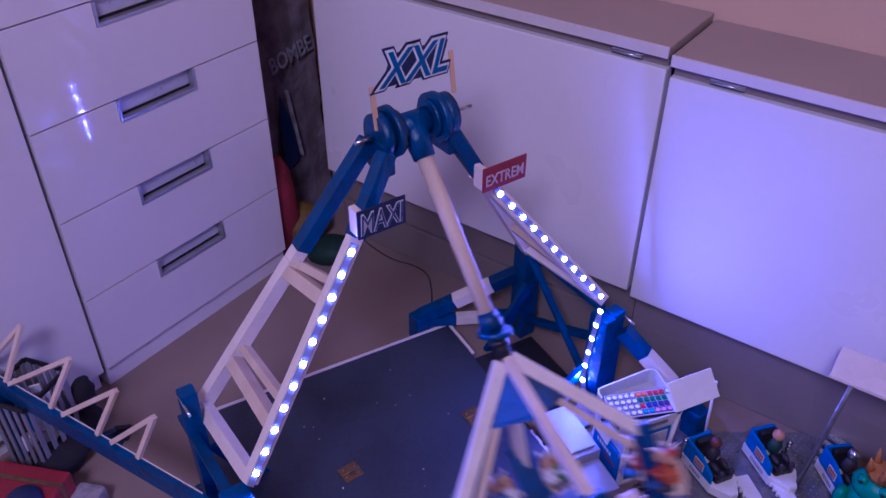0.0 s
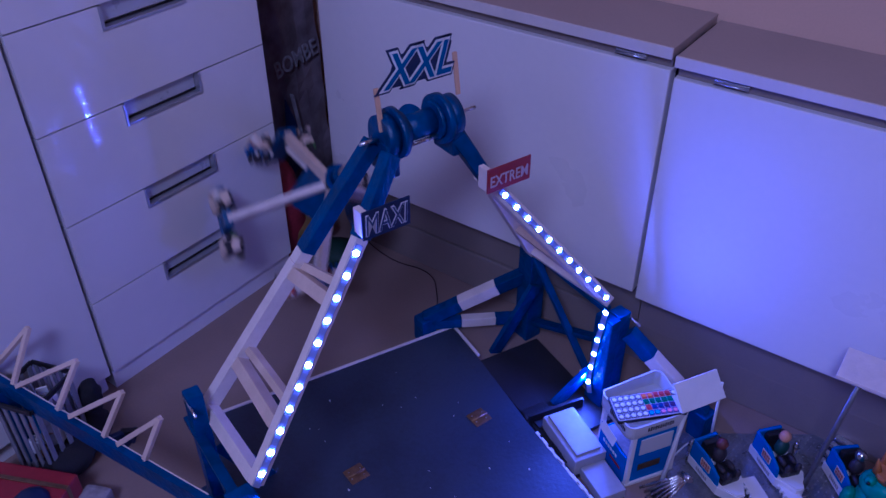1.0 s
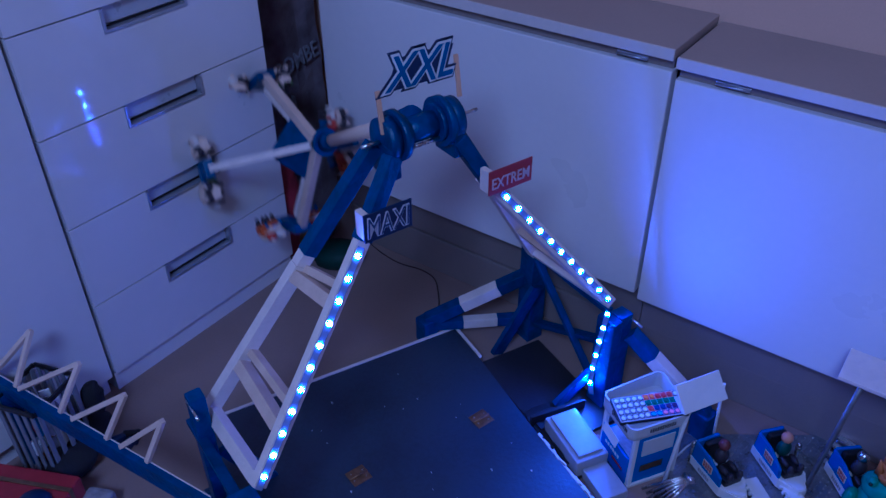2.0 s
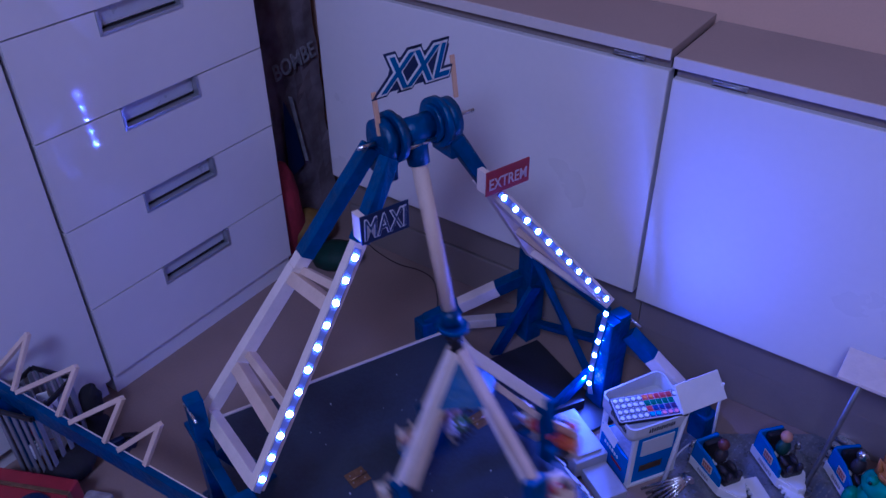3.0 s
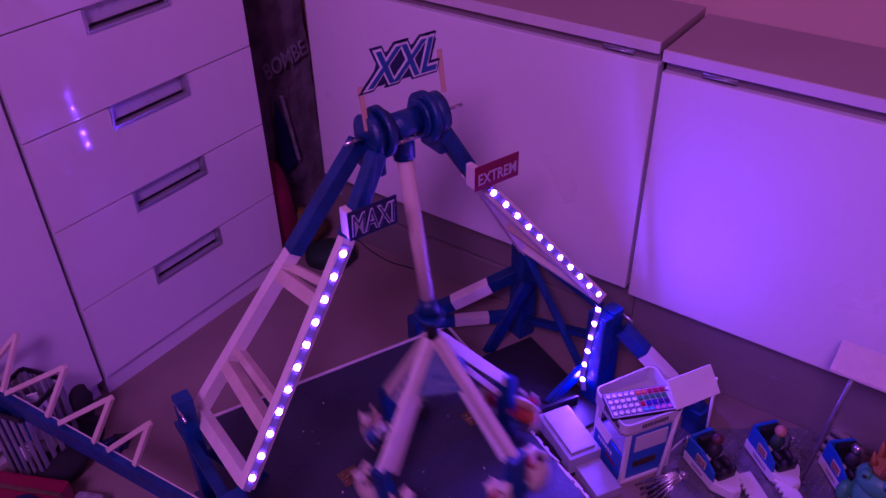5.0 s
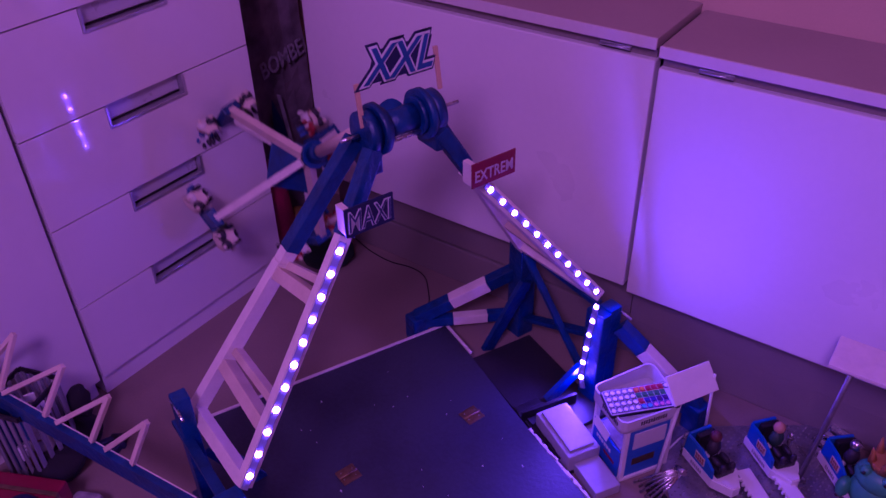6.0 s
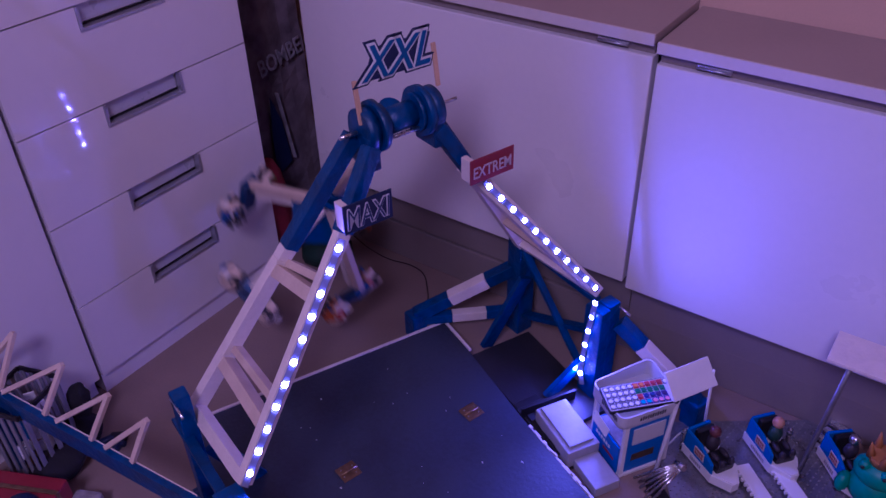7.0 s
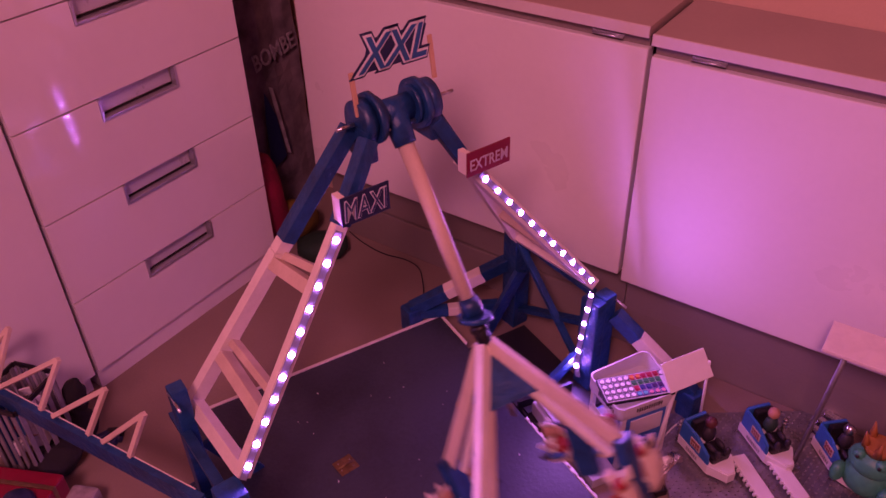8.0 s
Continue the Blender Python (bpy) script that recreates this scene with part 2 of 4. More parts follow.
def cupboard(x0, x1, lift, label):
    """A low cupboard with one top-hung flap door, its worktop a thing of its own."""
    t = thing("low_cupboard", label, "cupboard", pose(0, DY, lift), group="low cupboards along the wall")
    w, xc = x1 - x0, (x0 + x1) / 2
    # the carcass is painted near-black so the door gaps look shaded
    part("carcass", box_bm(w, 0.10, 0.46, (xc, 0.088, 0.430)), DARK, t, "near-black carcass standing in for shade inside the cupboard")
    # added filler rail: its plinth tone sets how deep the gap's shade looks
    part("top_rail", box_bm(w - 0.012, 0.020, 0.022, (xc, 0.022, 0.661)), SKIRT, t, "added rail, its tone standing in for shade above the door")
    part("door", box_bm(w - 0.007, 0.028, 0.4555, (xc, 0.014, 0.4255), 0.003), SATIN, t)
    part("plinth", box_bm(w - 0.002, 0.018, 0.115, (xc, 0.062, 0.150)), SKIRT, t, "recessed beige plinth")
    for hx in (x0 + 0.095, x1 - 0.075):
        h = bmesh.new()
        box_bm(0.055, 0.003, 0.005, (hx, 0.004, 0.6645), 0.001, bm=h)
        tube_bm((hx - 0.027, 0.001, 0.662), (hx + 0.027, 0.001, 0.662), 0.0020, n=8, bm=h)
        part("hinge", h, STEEL, t, "small steel flap hinge")
    top = thing("worktop", "cream worktop lying on the low cupboard", "worktop", pose(0, DY, lift), group="worktops")
    part("board", box_bm(w - 0.006, 0.190, 0.018, (xc, 0.094, 0.682), 0.0015), BOARD, top)
    # paler than the board: the light strips' light on this edge is in its colour
    part("edge_strip", box_bm(w - 0.006, 0.004, 0.019, (xc, -0.0035, 0.682), 0.001), LIT_EDGE, top, "edge strip, its pale tone standing in for light on the front")
    return t


cupboard(-1.183, -0.4045, 0.0105, "low white cupboard with a wide flap door")
cupboard(-0.4045, 0.42, 0.0, "low white cupboard lit by the light strips")
cupboard(0.42, 1.24, 0.0, "low white cupboard with a wide flap door")
skirt = bmesh.new()
box_bm(2.43, 0.02, 0.095, (0.0285, 1.2555, 0.0475), 0.004, bm=skirt)
solid("baseboard", skirt, SKIRT, "beige baseboard along the foot of the cupboards", "baseboard", kind="structure")

# ---------------------------------------------------------------- the niche in the corner
niche = thing("banner_panel", "dark film-wrapped printed banner leaning in the corner", "banner", pose(-1.325, 1.190, 0.0, 0, -3, 0))
pb = bmesh.new()
bmesh.ops.create_grid(pb, x_segments=10, y_segments=40, size=0.5)
for v in pb.verts:
    v.co = Vector((0.012 + 0.010 * noise.noise(Vector((v.co.x * 5, v.co.y * 12, 0))), v.co.x * 0.295, 0.5 + v.co.y * 1.0))
ex = bmesh.ops.extrude_face_region(pb, geom=list(pb.faces))
for g in ex["geom"]:
    if isinstance(g, bmesh.types.BMVert):
        g.co.x -= 0.012
bmesh.ops.recalc_face_normals(pb, faces=list(pb.faces))
part("sheet", pb, FILM, niche)
text_mesh("lettering", "BOMBE", 0.056, 0.001, FADED, niche, Matrix.Translation((0.026, 0.058, 0.438)) @ pose(0, 0, 0, 90, 0, 90) @ pose(0, 0, 0, 0, 0, 8), stretch=0.78, fat=0.0006, label="grey block letters")
part("dark_figure", prism_bm([(0.0, 0.0), (0.055, 0.02), (0.045, 0.13), (0.022, 0.20), (0.010, 0.12)], 0.0, 0.0015), NAVY, niche, "dark printed shape", m=Matrix.Translation((0.027, -0.02, 0.16)) @ pose(0, 0, 0, 90, 0, 90))
# painted glints: grey bars imitate the shiny streaks on the wrapping film
for y, z0, z1 in ((-0.085, 0.14, 0.38), (0.03, 0.18, 0.36)):
    part("print_stripe", bar_bm((0.023, y, z1), (0.023, y + 0.02, z0), 0.012, 0.003, (0, 1, 0)), GREYP, niche, "grey streak painted as a glint on the film")
bag = ball_bm((0, 0, 0.13), 0.07, squash=(0.7, 0.8, 1.9))
solid("red_bag", roughen(bag, 0.02, 12), mat("magenta_cloth", (0.22, 0.010, 0.035), 0.8, 0.2, 30, 0.4), "crumpled dark red bag on the floor", "bag", pose(-1.262, 1.092, 0.0))
yb = ball_bm((0, 0, 0.05), 0.06, squash=(0.8, 1.2, 0.9))
solid("yellow_bag", roughen(yb, 0.015, 14), mat("mustard_cloth", (0.16, 0.10, 0.015), 0.7, 0.2, 30, 0.4), "crumpled mustard yellow bag on the floor", "bag", pose(-1.24, 1.150, 0.0))
cb = ball_bm((0, 0, 0.025), 0.05, squash=(1.2, 1.2, 0.7))
solid("green_pouch", roughen(cb, 0.012, 18), mat("dark_green_cloth", (0.008, 0.035, 0.022), 0.7, 0.2, 30, 0.4), "small dark green pouch on the floor", "pouch", pose(-1.135, 1.135, 0.0))


def cable(name, pts, r, material, label):
    cu = bpy.data.curves.new(name, "CURVE")
    cu.dimensions, cu.bevel_depth, cu.bevel_resolution = "3D", r, 2
    s = cu.splines.new("BEZIER")
    s.bezier_points.add(len(pts) - 1)
    for bp, co in zip(s.bezier_points, pts):
        bp.co, bp.handle_left_type, bp.handle_right_type = co, "AUTO", "AUTO"
    cu.materials.append(material)
    return tagged(new(name, cu), label, "cable")


cable("floor_cable", [(-1.140, 1.242, 0.003), (-1.071, 1.222, 0.003), (-1.008, 1.215, 0.003), (-0.946, 1.224, 0.003), (-0.906, 1.215, 0.003), (-0.869, 1.181, 0.003), (-0.828, 1.123, 0.003), (-0.816, 1.073, 0.003)], 0.0013, BLACK, "thin black cable lying on the floor")

# ---------------------------------------------------------------- the ride: frame
ride = thing("pendulum_ride", "hand-built blue and white wooden model fairground ride with light strips", "model ride", RIDE)
AXU, AXZ = -0.002, 0.6625
ARMLEN = {-1: 0.366, 1: 0.334}
# each leg rail: top, joint between the blue beam and the white rail, foot
RAILS = {(-1, -1): ((-0.012, -0.060, 0.662), (-0.0388, -0.1895, 0.4825), (-0.0840, -0.3570, 0.2360)),
         (-1, 1): ((0.030, -0.060, 0.660), (0.0528, -0.1311, 0.560), (0.1098, -0.3604, 0.258)),
         (1, -1): ((-0.020, 0.053, 0.665), (-0.047, 0.157, 0.509), (-0.100, 0.334, 0.243)),
         (1, 1): ((0.011, 0.053, 0.640), (0.0315, 0.099, 0.560), (0.1033, 0.3413, 0.245))}


def rail_point(side, s, f):
    """On a leg: side -1 or 1 along the axle, s -1 or 1 across it, f from the top (0) to the foot (1)."""
    top, joint, foot = (Vector(q) for q in RAILS[side, s])
    cut = 0.37 if s < 0 else 0.27
    return top.lerp(joint, f / cut) if f < cut else joint.lerp(foot, (f - cut) / (1 - cut))


for side in (-1, 1):
    n = Vector((0, side, 0.75)).normalized()
    for s in (-1, 1):
        cut = 0.325 if s < 0 else 0.27
        part("upper_beam", roughen(bar_bm(rail_point(side, s, 0.02), rail_point(side, s, cut + 0.01), 0.022, 0.022, n, 0.002), 0.001, 60), BLUE, ride, "blue painted upper leg beam")
        wide = 0.018 if s < 0 else 0.014 if side < 0 else 0.034
        shift = Vector((-0.010, 0, 0)) if (side, s) == (1, 1) else Vector()
        if s < 0:
            part("lower_rail", roughen(bar_bm(rail_point(side, s, cut + 0.01), rail_point(side, s, 0.37), wide, 0.022, n, 0.0015), 0.0006, 60), WHITE, ride, "white painted leg rail")
        part("lower_rail", roughen(bar_bm(rail_point(side, s, max(cut + 0.01, 0.37 if s < 0 else 0)) + shift, rail_point(side, s, 1.0) + shift, wide, 0.024 if s < 0 else 0.022, n, 0.0015), 0.0006, 60), WHITE, ride, "white painted leg rail")
    if side > 0:
        back = Vector((-0.042, 0, 0))
        part("side_panel", roughen(bar_bm(rail_point(1, 1, 0.28) + back * 0.7, rail_point(1, 1, 0.99) + back, 0.040, 0.005, n, 0.001), 0.0008, 50), WHITE, ride, "white panel under the light strip")
    for f, k in ((0.410, 0.020), (0.775, 0.020), (0.985, 0.020)):
        a0, a1 = rail_point(side, -1, f), rail_point(side, 1, f + 0.055 if f < 0.9 else f)
        d = (a1 - a0).normalized() * 0.008
        part("rung", bar_bm(a0 + d, a1 - d, k, 0.020, n, 0.001), CREAM if f < 0.9 else WHITE, ride, "bare wooden cross piece" if f < 0.9 else "white cross piece")
    if side < 0:
        for f, deep in ((0.720, 0.006), (0.375, 0.012)):
            a0, a1 = rail_point(side, -1, f) - n * deep, rail_point(side, 1, f + 0.045) - n * deep
            part("rung", bar_bm(a0 + d, a1 - d, 0.012, 0.016, n, 0.001), CREAM, ride, "bare wooden cross piece")
    # bearing drums with a rim and a bolt
    for v, r, w in ((side * 0.054, 0.031, 0.018), (side * 0.038, 0.037, 0.010), (side * 0.029, 0.028, 0.008)):
        part("bearing_disc", roughen(tube_bm((AXU, v - w / 2, AXZ), (AXU, v + w / 2, AXZ), r, n=28), 0.0012, 45), BLUE, ride)
    part("bearing_block", roughen(box_bm(0.050, 0.018, 0.050, (AXU, side * 0.055, AXZ - 0.030), 0.003), 0.001, 50), BLUE, ride)
    part("bolt", tube_bm((0.005, side * 0.070, AXZ + 0.003), (0.005, side * 0.098, AXZ + 0.003), 0.0028, n=8), SILVER, ride, "small steel bolt")
    # columns under the leg ends
    for s in (-1, 1):
        cu, cv = {(-1, -1): (-0.058, -0.377), (-1, 1): (0.117, -0.384), (1, -1): (-0.117, 0.352), (1, 1): (0.122, 0.356)}[side, s]
        h, w = (0.226, 0.030) if (side, s) == (1, 1) else (0.307, 0.025) if (side, s) == (-1, -1) else (0.252, 0.040)
        col = part("column", roughen(box_bm(w, w, h, (cu, cv, h / 2 + 0.002), 0.003), 0.001, 40), BLUE, ride, "blue painted support column")
        part("column_bolt", tube_bm((cu - 0.006, cv + side * 0.012, h - 0.008), (cu + 0.040, cv + side * 0.012, h - 0.012), 0.0023, n=8), SILVER, ride, "threaded steel bolt")
        bz = 0.085 if (side, s) == (1, 1) else 0.175
        part("column_brace", bar_bm((cu + (0.042 if (side, s) == (1, -1) else -0.022 if (side, s) == (1, 1) else 0.0), cv - side * 0.026, bz), (cu + ((-0.012 if side > 0 else 0.02) if side < 0 or s < 0 else -0.042) * s, cv - side * 0.100, 0.010), 0.030, 0.010, (1, 0, 0)), BLUE, ride, "slanted blue brace")
    c0, c1 = Vector((-0.096, side * (ARMLEN[side] + 0.018), 0)), Vector((0.096, side * (ARMLEN[side] + 0.018), 0))
    part("cross_bar", bar_bm(c0 + Vector((0, 0, 0.050)), c1 + Vector((0, 0, 0.140)), 0.020, 0.010), BLUE, ride)
    part("cross_bar", bar_bm(c0 + Vector((0, -0.012 * side, 0.225)), c1 + Vector((0, -0.012 * side, 0.030)), 0.014, 0.008), BLUE, ride)
    part("cross_bar", bar_bm(c0 + Vector((0, 0, 0.225)), c1 + Vector((0, 0, 0.215)), 0.016, 0.010), BLUE, ride)

part("axle", roughen(tube_bm((AXU, -0.03, AXZ), (AXU, 0.03, AXZ), 0.019, n=24), 0.0008, 40), BLUE, ride, "blue axle tube")
part("axle_rod", tube_bm((0.014, -0.03, AXZ - 0.017), (0.014, 0.03, AXZ - 0.017), 0.003, n=8), SILVER, ride, "bright steel rod")


def outrigger(base, foot, z_top):
    """A hinged stabiliser in blue, white and blue, sloping to a foot pad."""
    base, foot = Vector(base), Vector(foot)
    d = (foot - base)
    for a, b, mtl in ((0.0, 0.30, BLUE), (0.30, 0.66, WHITE), (0.66, 1.0, BLUE)):
        part("outrigger_arm", bar_bm(base + d * a + Vector((0, 0, z_top + (0.058 - z_top) * a)), base + d * b + Vector((0, 0, z_top + (0.058 - z_top) * b)), 0.026, 0.026, bevel=0.002), mtl, ride)
    for a, b, mtl in ((0.05, 0.30, BLUE), (0.30, 0.64, WHITE), (0.64, 0.95, BLUE)):
        part("outrigger_strut", bar_bm(base + d * a + Vector((0, 0, 0.045)), base + d * b + Vector((0, 0, 0.045)), 0.020, 0.022, bevel=0.002), mtl, ride)
    part("outrigger_foot", box_bm(0.036, 0.036, 0.062, (foot.x, foot.y, 0.033), 0.004), BLUE, ride)


outrigger((-0.125, 0.35, 0), (-0.232, 0.162, 0), 0.165)
outrigger((0.140, 0.366, 0), (0.290, 0.432, 0), 0.185)

# light strips: tape and half domes at the strip's own pitch, along the near rails and down the far post
def dome_bm():
    b = ball_bm((0, 0, 0), 0.0040, squash=(1, 1, 0.05), n=10)
    bmesh.ops.delete(b, geom=[v for v in b.verts if v.co.z < -1e-5], context="VERTS")
    return b


LED_ME = mesh_of("led", dome_bm(), LED)


def strip(points, facing, pitch=0.0333, start=0.013):
    pts = [Vector(q) for q in points]
    d = start
    for p0, p1 in zip(pts, pts[1:]):
        z = (p1 - p0).normalized()
        nrm = (facing - z * facing.dot(z)).normalized()
        part("light_tape", bar_bm(p0, p1, 0.010, 0.0012, nrm, 0), STRIP, ride, "lit adhesive light strip")
        m = Matrix((z.cross(nrm) * -1, z, nrm)).transposed().to_4x4()
        while d < (p1 - p0).length:
            o = new("led", LED_ME)
            o.parent = ride
            o.matrix_basis = Matrix.Translation(p0 + z * d + nrm * 0.0014) @ m
            d += pitch
        d -= (p1 - p0).length


strip([(0.0655, -0.1421, 0.5541), (0.1205, -0.3634, 0.2627)], Vector((0.87, -0.28, 0.32)), 0.0336)
strip([(0.0483, 0.1166, 0.5374), (0.1117, 0.3303, 0.2597)], Vector((0.84, -0.30, 0.42)))
strip([(0.122, -0.412, 0.20), (0.122, -0.412, 0.06)], Vector((0.3, -1.0, 0.3)))
strip([(0.1225, 0.316, 0.250), (0.112, 0.316, 0.168), (0.105, 0.316, 0.093), (0.106, 0.314, 0.061), (0.115, 0.312, 0.036)], Vector((0.30, -1.0, 0.35)), 0.0372, 0.006)
part("strip_board", roughen(box_bm(0.044, 0.024, 0.222, (0.118, 0.3305, 0.113), 0.003), 0.001, 40), BLUE, ride, "blue board behind the light strip")
part("cable_tie", bar_bm((0.076, 0.320, 0.062), (0.142, 0.322, 0.058), 0.004, 0.003), PLASTIC, ride, "white plastic cable tie")

# the sloping blue side beam with wooden brackets
side_beam = part("side_beam", box_bm(0.535, 0.012, 0.036, (0, 0, 0), 0.001), BLUE, ride, "long blue side beam")
W2R = RIDE.inverted()
b0, b1 = W2R @ Vector((-1.195, 0.346, 0.20)), W2R @ Vector((-0.70, 0.390, 0.20))
bd = (b1 - b0)
side_beam.matrix_basis = Matrix.Translation((b0 + b1) / 2) @ pose(0, 0, 0, 0, 0, math.degrees(math.atan2(bd.y, bd.x)))
part("beam_edge", box_bm(0.500, 0.0014, 0.0022, (0, 0.0052, -0.0014)), WHITE, ride, "bare pale upper edge", m=side_beam.matrix_basis @ pose(0, 0, 0.0205))
for xa, xb, xp in ((-1.188, -1.128, -1.140), (-1.120, -1.018, -1.006), (-0.990, -0.911, -0.890), (-0.880, -0.823, -0.801)):
    peak = W2R @ Vector((xp, 0.411, 0.300))
    for x in (xa, xb):
        foot = W2R @ Vector((x, 0.392 + (x + 0.70) * 0.095, 0.223))
        part("bracket", bar_bm(foot, peak, 0.008, 0.008, bd), CREAM, ride, "thin wooden bracket stick")
part("beam_post", bar_bm(W2R @ Vector((-1.180, 0.347, 0.0)), W2R @ Vector((-1.180, 0.347, 0.185)), 0.03, 0.02, bd), BLUE, ride)
part("beam_post", bar_bm(W2R @ Vector((-0.715, 0.39, 0.0)), W2R @ Vector((-0.715, 0.39, 0.185)), 0.03, 0.02, bd), BLUE, ride)


# ---------------------------------------------------------------- signs
def sign_plane(u, v, z):
    """Text plane that faces +u of the ride: x of the text along the axle, y up."""
    return pose(u, v, z, 90, 0, 90)


def xxl_sign():
    t = text_mesh("xxl_sign", "XXL", 0.068, 0.0012, NAVY, ride, sign_plane(-0.001, 0.001, 0.752), 0.36, 0.84, "cut-out XXL sign in blue and white", fat=0.0064)
    part("backing", prism_bm([(-0.050, -0.022), (0.044, -0.022), (0.058, 0.022), (-0.034, 0.022)], -0.0010, 0.0008), NAVY, t)
    text_mesh("letter_outline", "XXL", 0.068, 0.0006, PAPER, t, pose(0, 0, 0.0016), 0.36, 0.84, fat=0.0036)
    text_mesh("letters", "XXL", 0.068, 0.0006, SKY, t, pose(0, 0, 0.0030), 0.36, 0.84, fat=0.0004)
    for v, z in ((-0.063, 0.675), (0.066, 0.695)):
        part("sign_stick", bar_bm((0.006, v, z), (-0.004, v, z + 0.060), 0.007, 0.004, (1, 0, 0)), STICK, ride, "bare wooden stick")


def small_sign(words, u, v, z, hw, hh, ground, ink, edge, label, fill):
    t = part("sign_board", prism_bm([(-hw, -hh), (hw, -hh), (hw, hh), (-hw, hh)], -0.002, 0.0), ground, ride, label, m=sign_plane(u, v, z))
    if edge:
        text_mesh("letter_outline", words, 0.05, 0.0004, edge, t, pose(0, 0, 0.0006), 0.08, fat=0.0015, fill=fill)
        text_mesh("letters", words, 0.05, 0.0004, ink, t, pose(0, 0, 0.0016), 0.08, fat=-0.0004, fill=fill)
        for y, hgt in ((hh - 0.0008, 0.0016), (-hh + 0.0008, 0.0016)):
            part("sign_border", box_bm(2 * hw, hgt, 0.0006, (0, y, 0.0004)), ground, t)
    else:
        text_mesh("letters", words, 0.05, 0.0004, ink, t, pose(0, -0.002, 0.0006), 0.0, fat=0.0004, fill=fill)
    part("sign_block", box_bm(0.020, 0.010, 2 * hh - 0.004, (u - 0.0135, v - hw + 0.0055, z), 0.001), WHITE, ride, "white block behind the sign")


xxl_sign()
small_sign("MAXI", 0.0776, -0.1048, 0.5886, 0.0378, 0.0219, NAVY, mat("slate_blue_print", (0.030, 0.050, 0.13), 0.45, 0.08, 30), mat("pale_print", (0.60, 0.58, 0.62), 0.5, 0.06, 40), "MAXI sign board in navy and white", (0.066, 0.031))
small_sign("EXTREM", 0.0656, 0.1182, 0.5735, 0.0411, 0.0202, RED, mat("rose_white_print", (0.55, 0.46, 0.48), 0.5, 0.1, 40), None, "crimson EXTREM sign board", (0.071, 0.018))

# ---------------------------------------------------------------- the platform
PLAT = Matrix.Translation((-0.744, 1.0727, 0)) @ pose(0, 0, 0, 0, 0, -25.2)     # x along its far edge, -y towards the viewer
deck = thing("ride_platform", "dark painted wooden platform with two brass hinges", "platform", PLAT)
part("deck_board", prism_bm([(0.0, 0.0), (0.104, 0.0), (0.301, -0.009), (0.60, -0.014), (0.60, -0.55), (0.0, -0.55)], 0.004, 0.030, 0.001), DECK, deck)
part("edge_strip", box_bm(0.006, 0.53, 0.006, (-0.002, -0.265, 0.030), 0.001), WHITE, deck, "white edge strip")
part("edge_strip", box_bm(0.104, 0.006, 0.006, (0.050, 0.003, 0.030), 0.001), WHITE, deck, "white edge strip")
part("base_board", prism_bm([(0.10, 0.004), (0.36, 0.004), (0.36, 0.15), (0.10, 0.15)], 0.002, 0.012, 0.0005), BASE, deck, "black base board")
tb = bmesh.new()
rng = random.Random(12)
for i in range(26):
    x = 0.335 + i * 0.0085
    box_bm(0.0095, rng.uniform(0.003, 0.008), rng.uniform(0.006, 0.012), (x, -0.0095 + rng.uniform(-0.001, 0.002), 0.0265), 0.0008, bm=tb)
part("torn_edge", tb, PAPER, deck, "torn white foam edge")
for i in range(9):
    x = 0.270 + i * 0.018
    strip_bm = box_bm(0.0195, 0.052 + 0.01 * math.sin(i * 2.1), 0.003, (x, 0.030, 0.0140 + 0.003 * math.sin(i * 1.3)), 0.001)
    part("black_tape", roughen(strip_bm, 0.002, 70), BLACK, deck, "crumpled shiny black tape")
PL = PLAT.inverted()
for hx, hy in ((-0.5557, 0.892), (-0.658, 0.655)):
    c = PL @ Vector((hx, hy, 0.0305))
    h = bmesh.new()
    box_bm(0.036, 0.016, 0.0015, (c.x, c.y + 0.0092, c.z), 0.0004, bm=h)
    box_bm(0.036, 0.016, 0.0015, (c.x, c.y - 0.0092, c.z), 0.0004, bm=h)
    tube_bm((c.x - 0.018, c.y, c.z + 0.0014), (c.x + 0.018, c.y, c.z + 0.0014), 0.0022, n=8, bm=h)
    hin = part("hinge", h, BRASS, deck, "worn brass hinge")
    hin.data.transform(Matrix.Translation(c) @ pose(0, 0, 0, 0, 0, 98) @ Matrix.Translation(-c))
    for sx in (-0.008, 0.008):
        for sy in (-0.011, 0.011):
            part("screw", tube_bm((c.x + sx, c.y + sy, c.z), (c.x + sx, c.y + sy, c.z + 0.0016), 0.0014, n=8), SILVER, hin)
rng = random.Random(4)
crumbs = bmesh.new()
for i in range(26):
    x, y = rng.uniform(0.04, 0.55), rng.uniform(-0.40, -0.03)
    s = rng.uniform(0.0006, 0.0018)
    box_bm(s * 2.2, s, s, (x, y, 0.0304 + s / 2), bm=crumbs)
tagged(part("crumb", crumbs, PAPER, deck, "small pale crumbs on the deck"), kind="stuff")

# ---------------------------------------------------------------- pendulum
PR, PA = 0.3334, 0.363                   # from the axle to the collar, and to the rotor's top
pend = thing("pendulum", "white pendulum arm with a blue rotor and four seat groups", "pendulum", RIDE @ pose(-0.0108, -0.002, 0.6726))
part("arm", roughen(tube_bm((0, 0, -0.058), (0, 0, -PR + 0.012), 0.0122, 0.0106, n=18), 0.0004, 40), CREAM, pend, "pale wooden arm")
part("sleeve", tube_bm((0, 0, -0.004), (0, 0, -0.064), 0.021, 0.016, n=18), BLUE, pend, "blue arm sleeve")
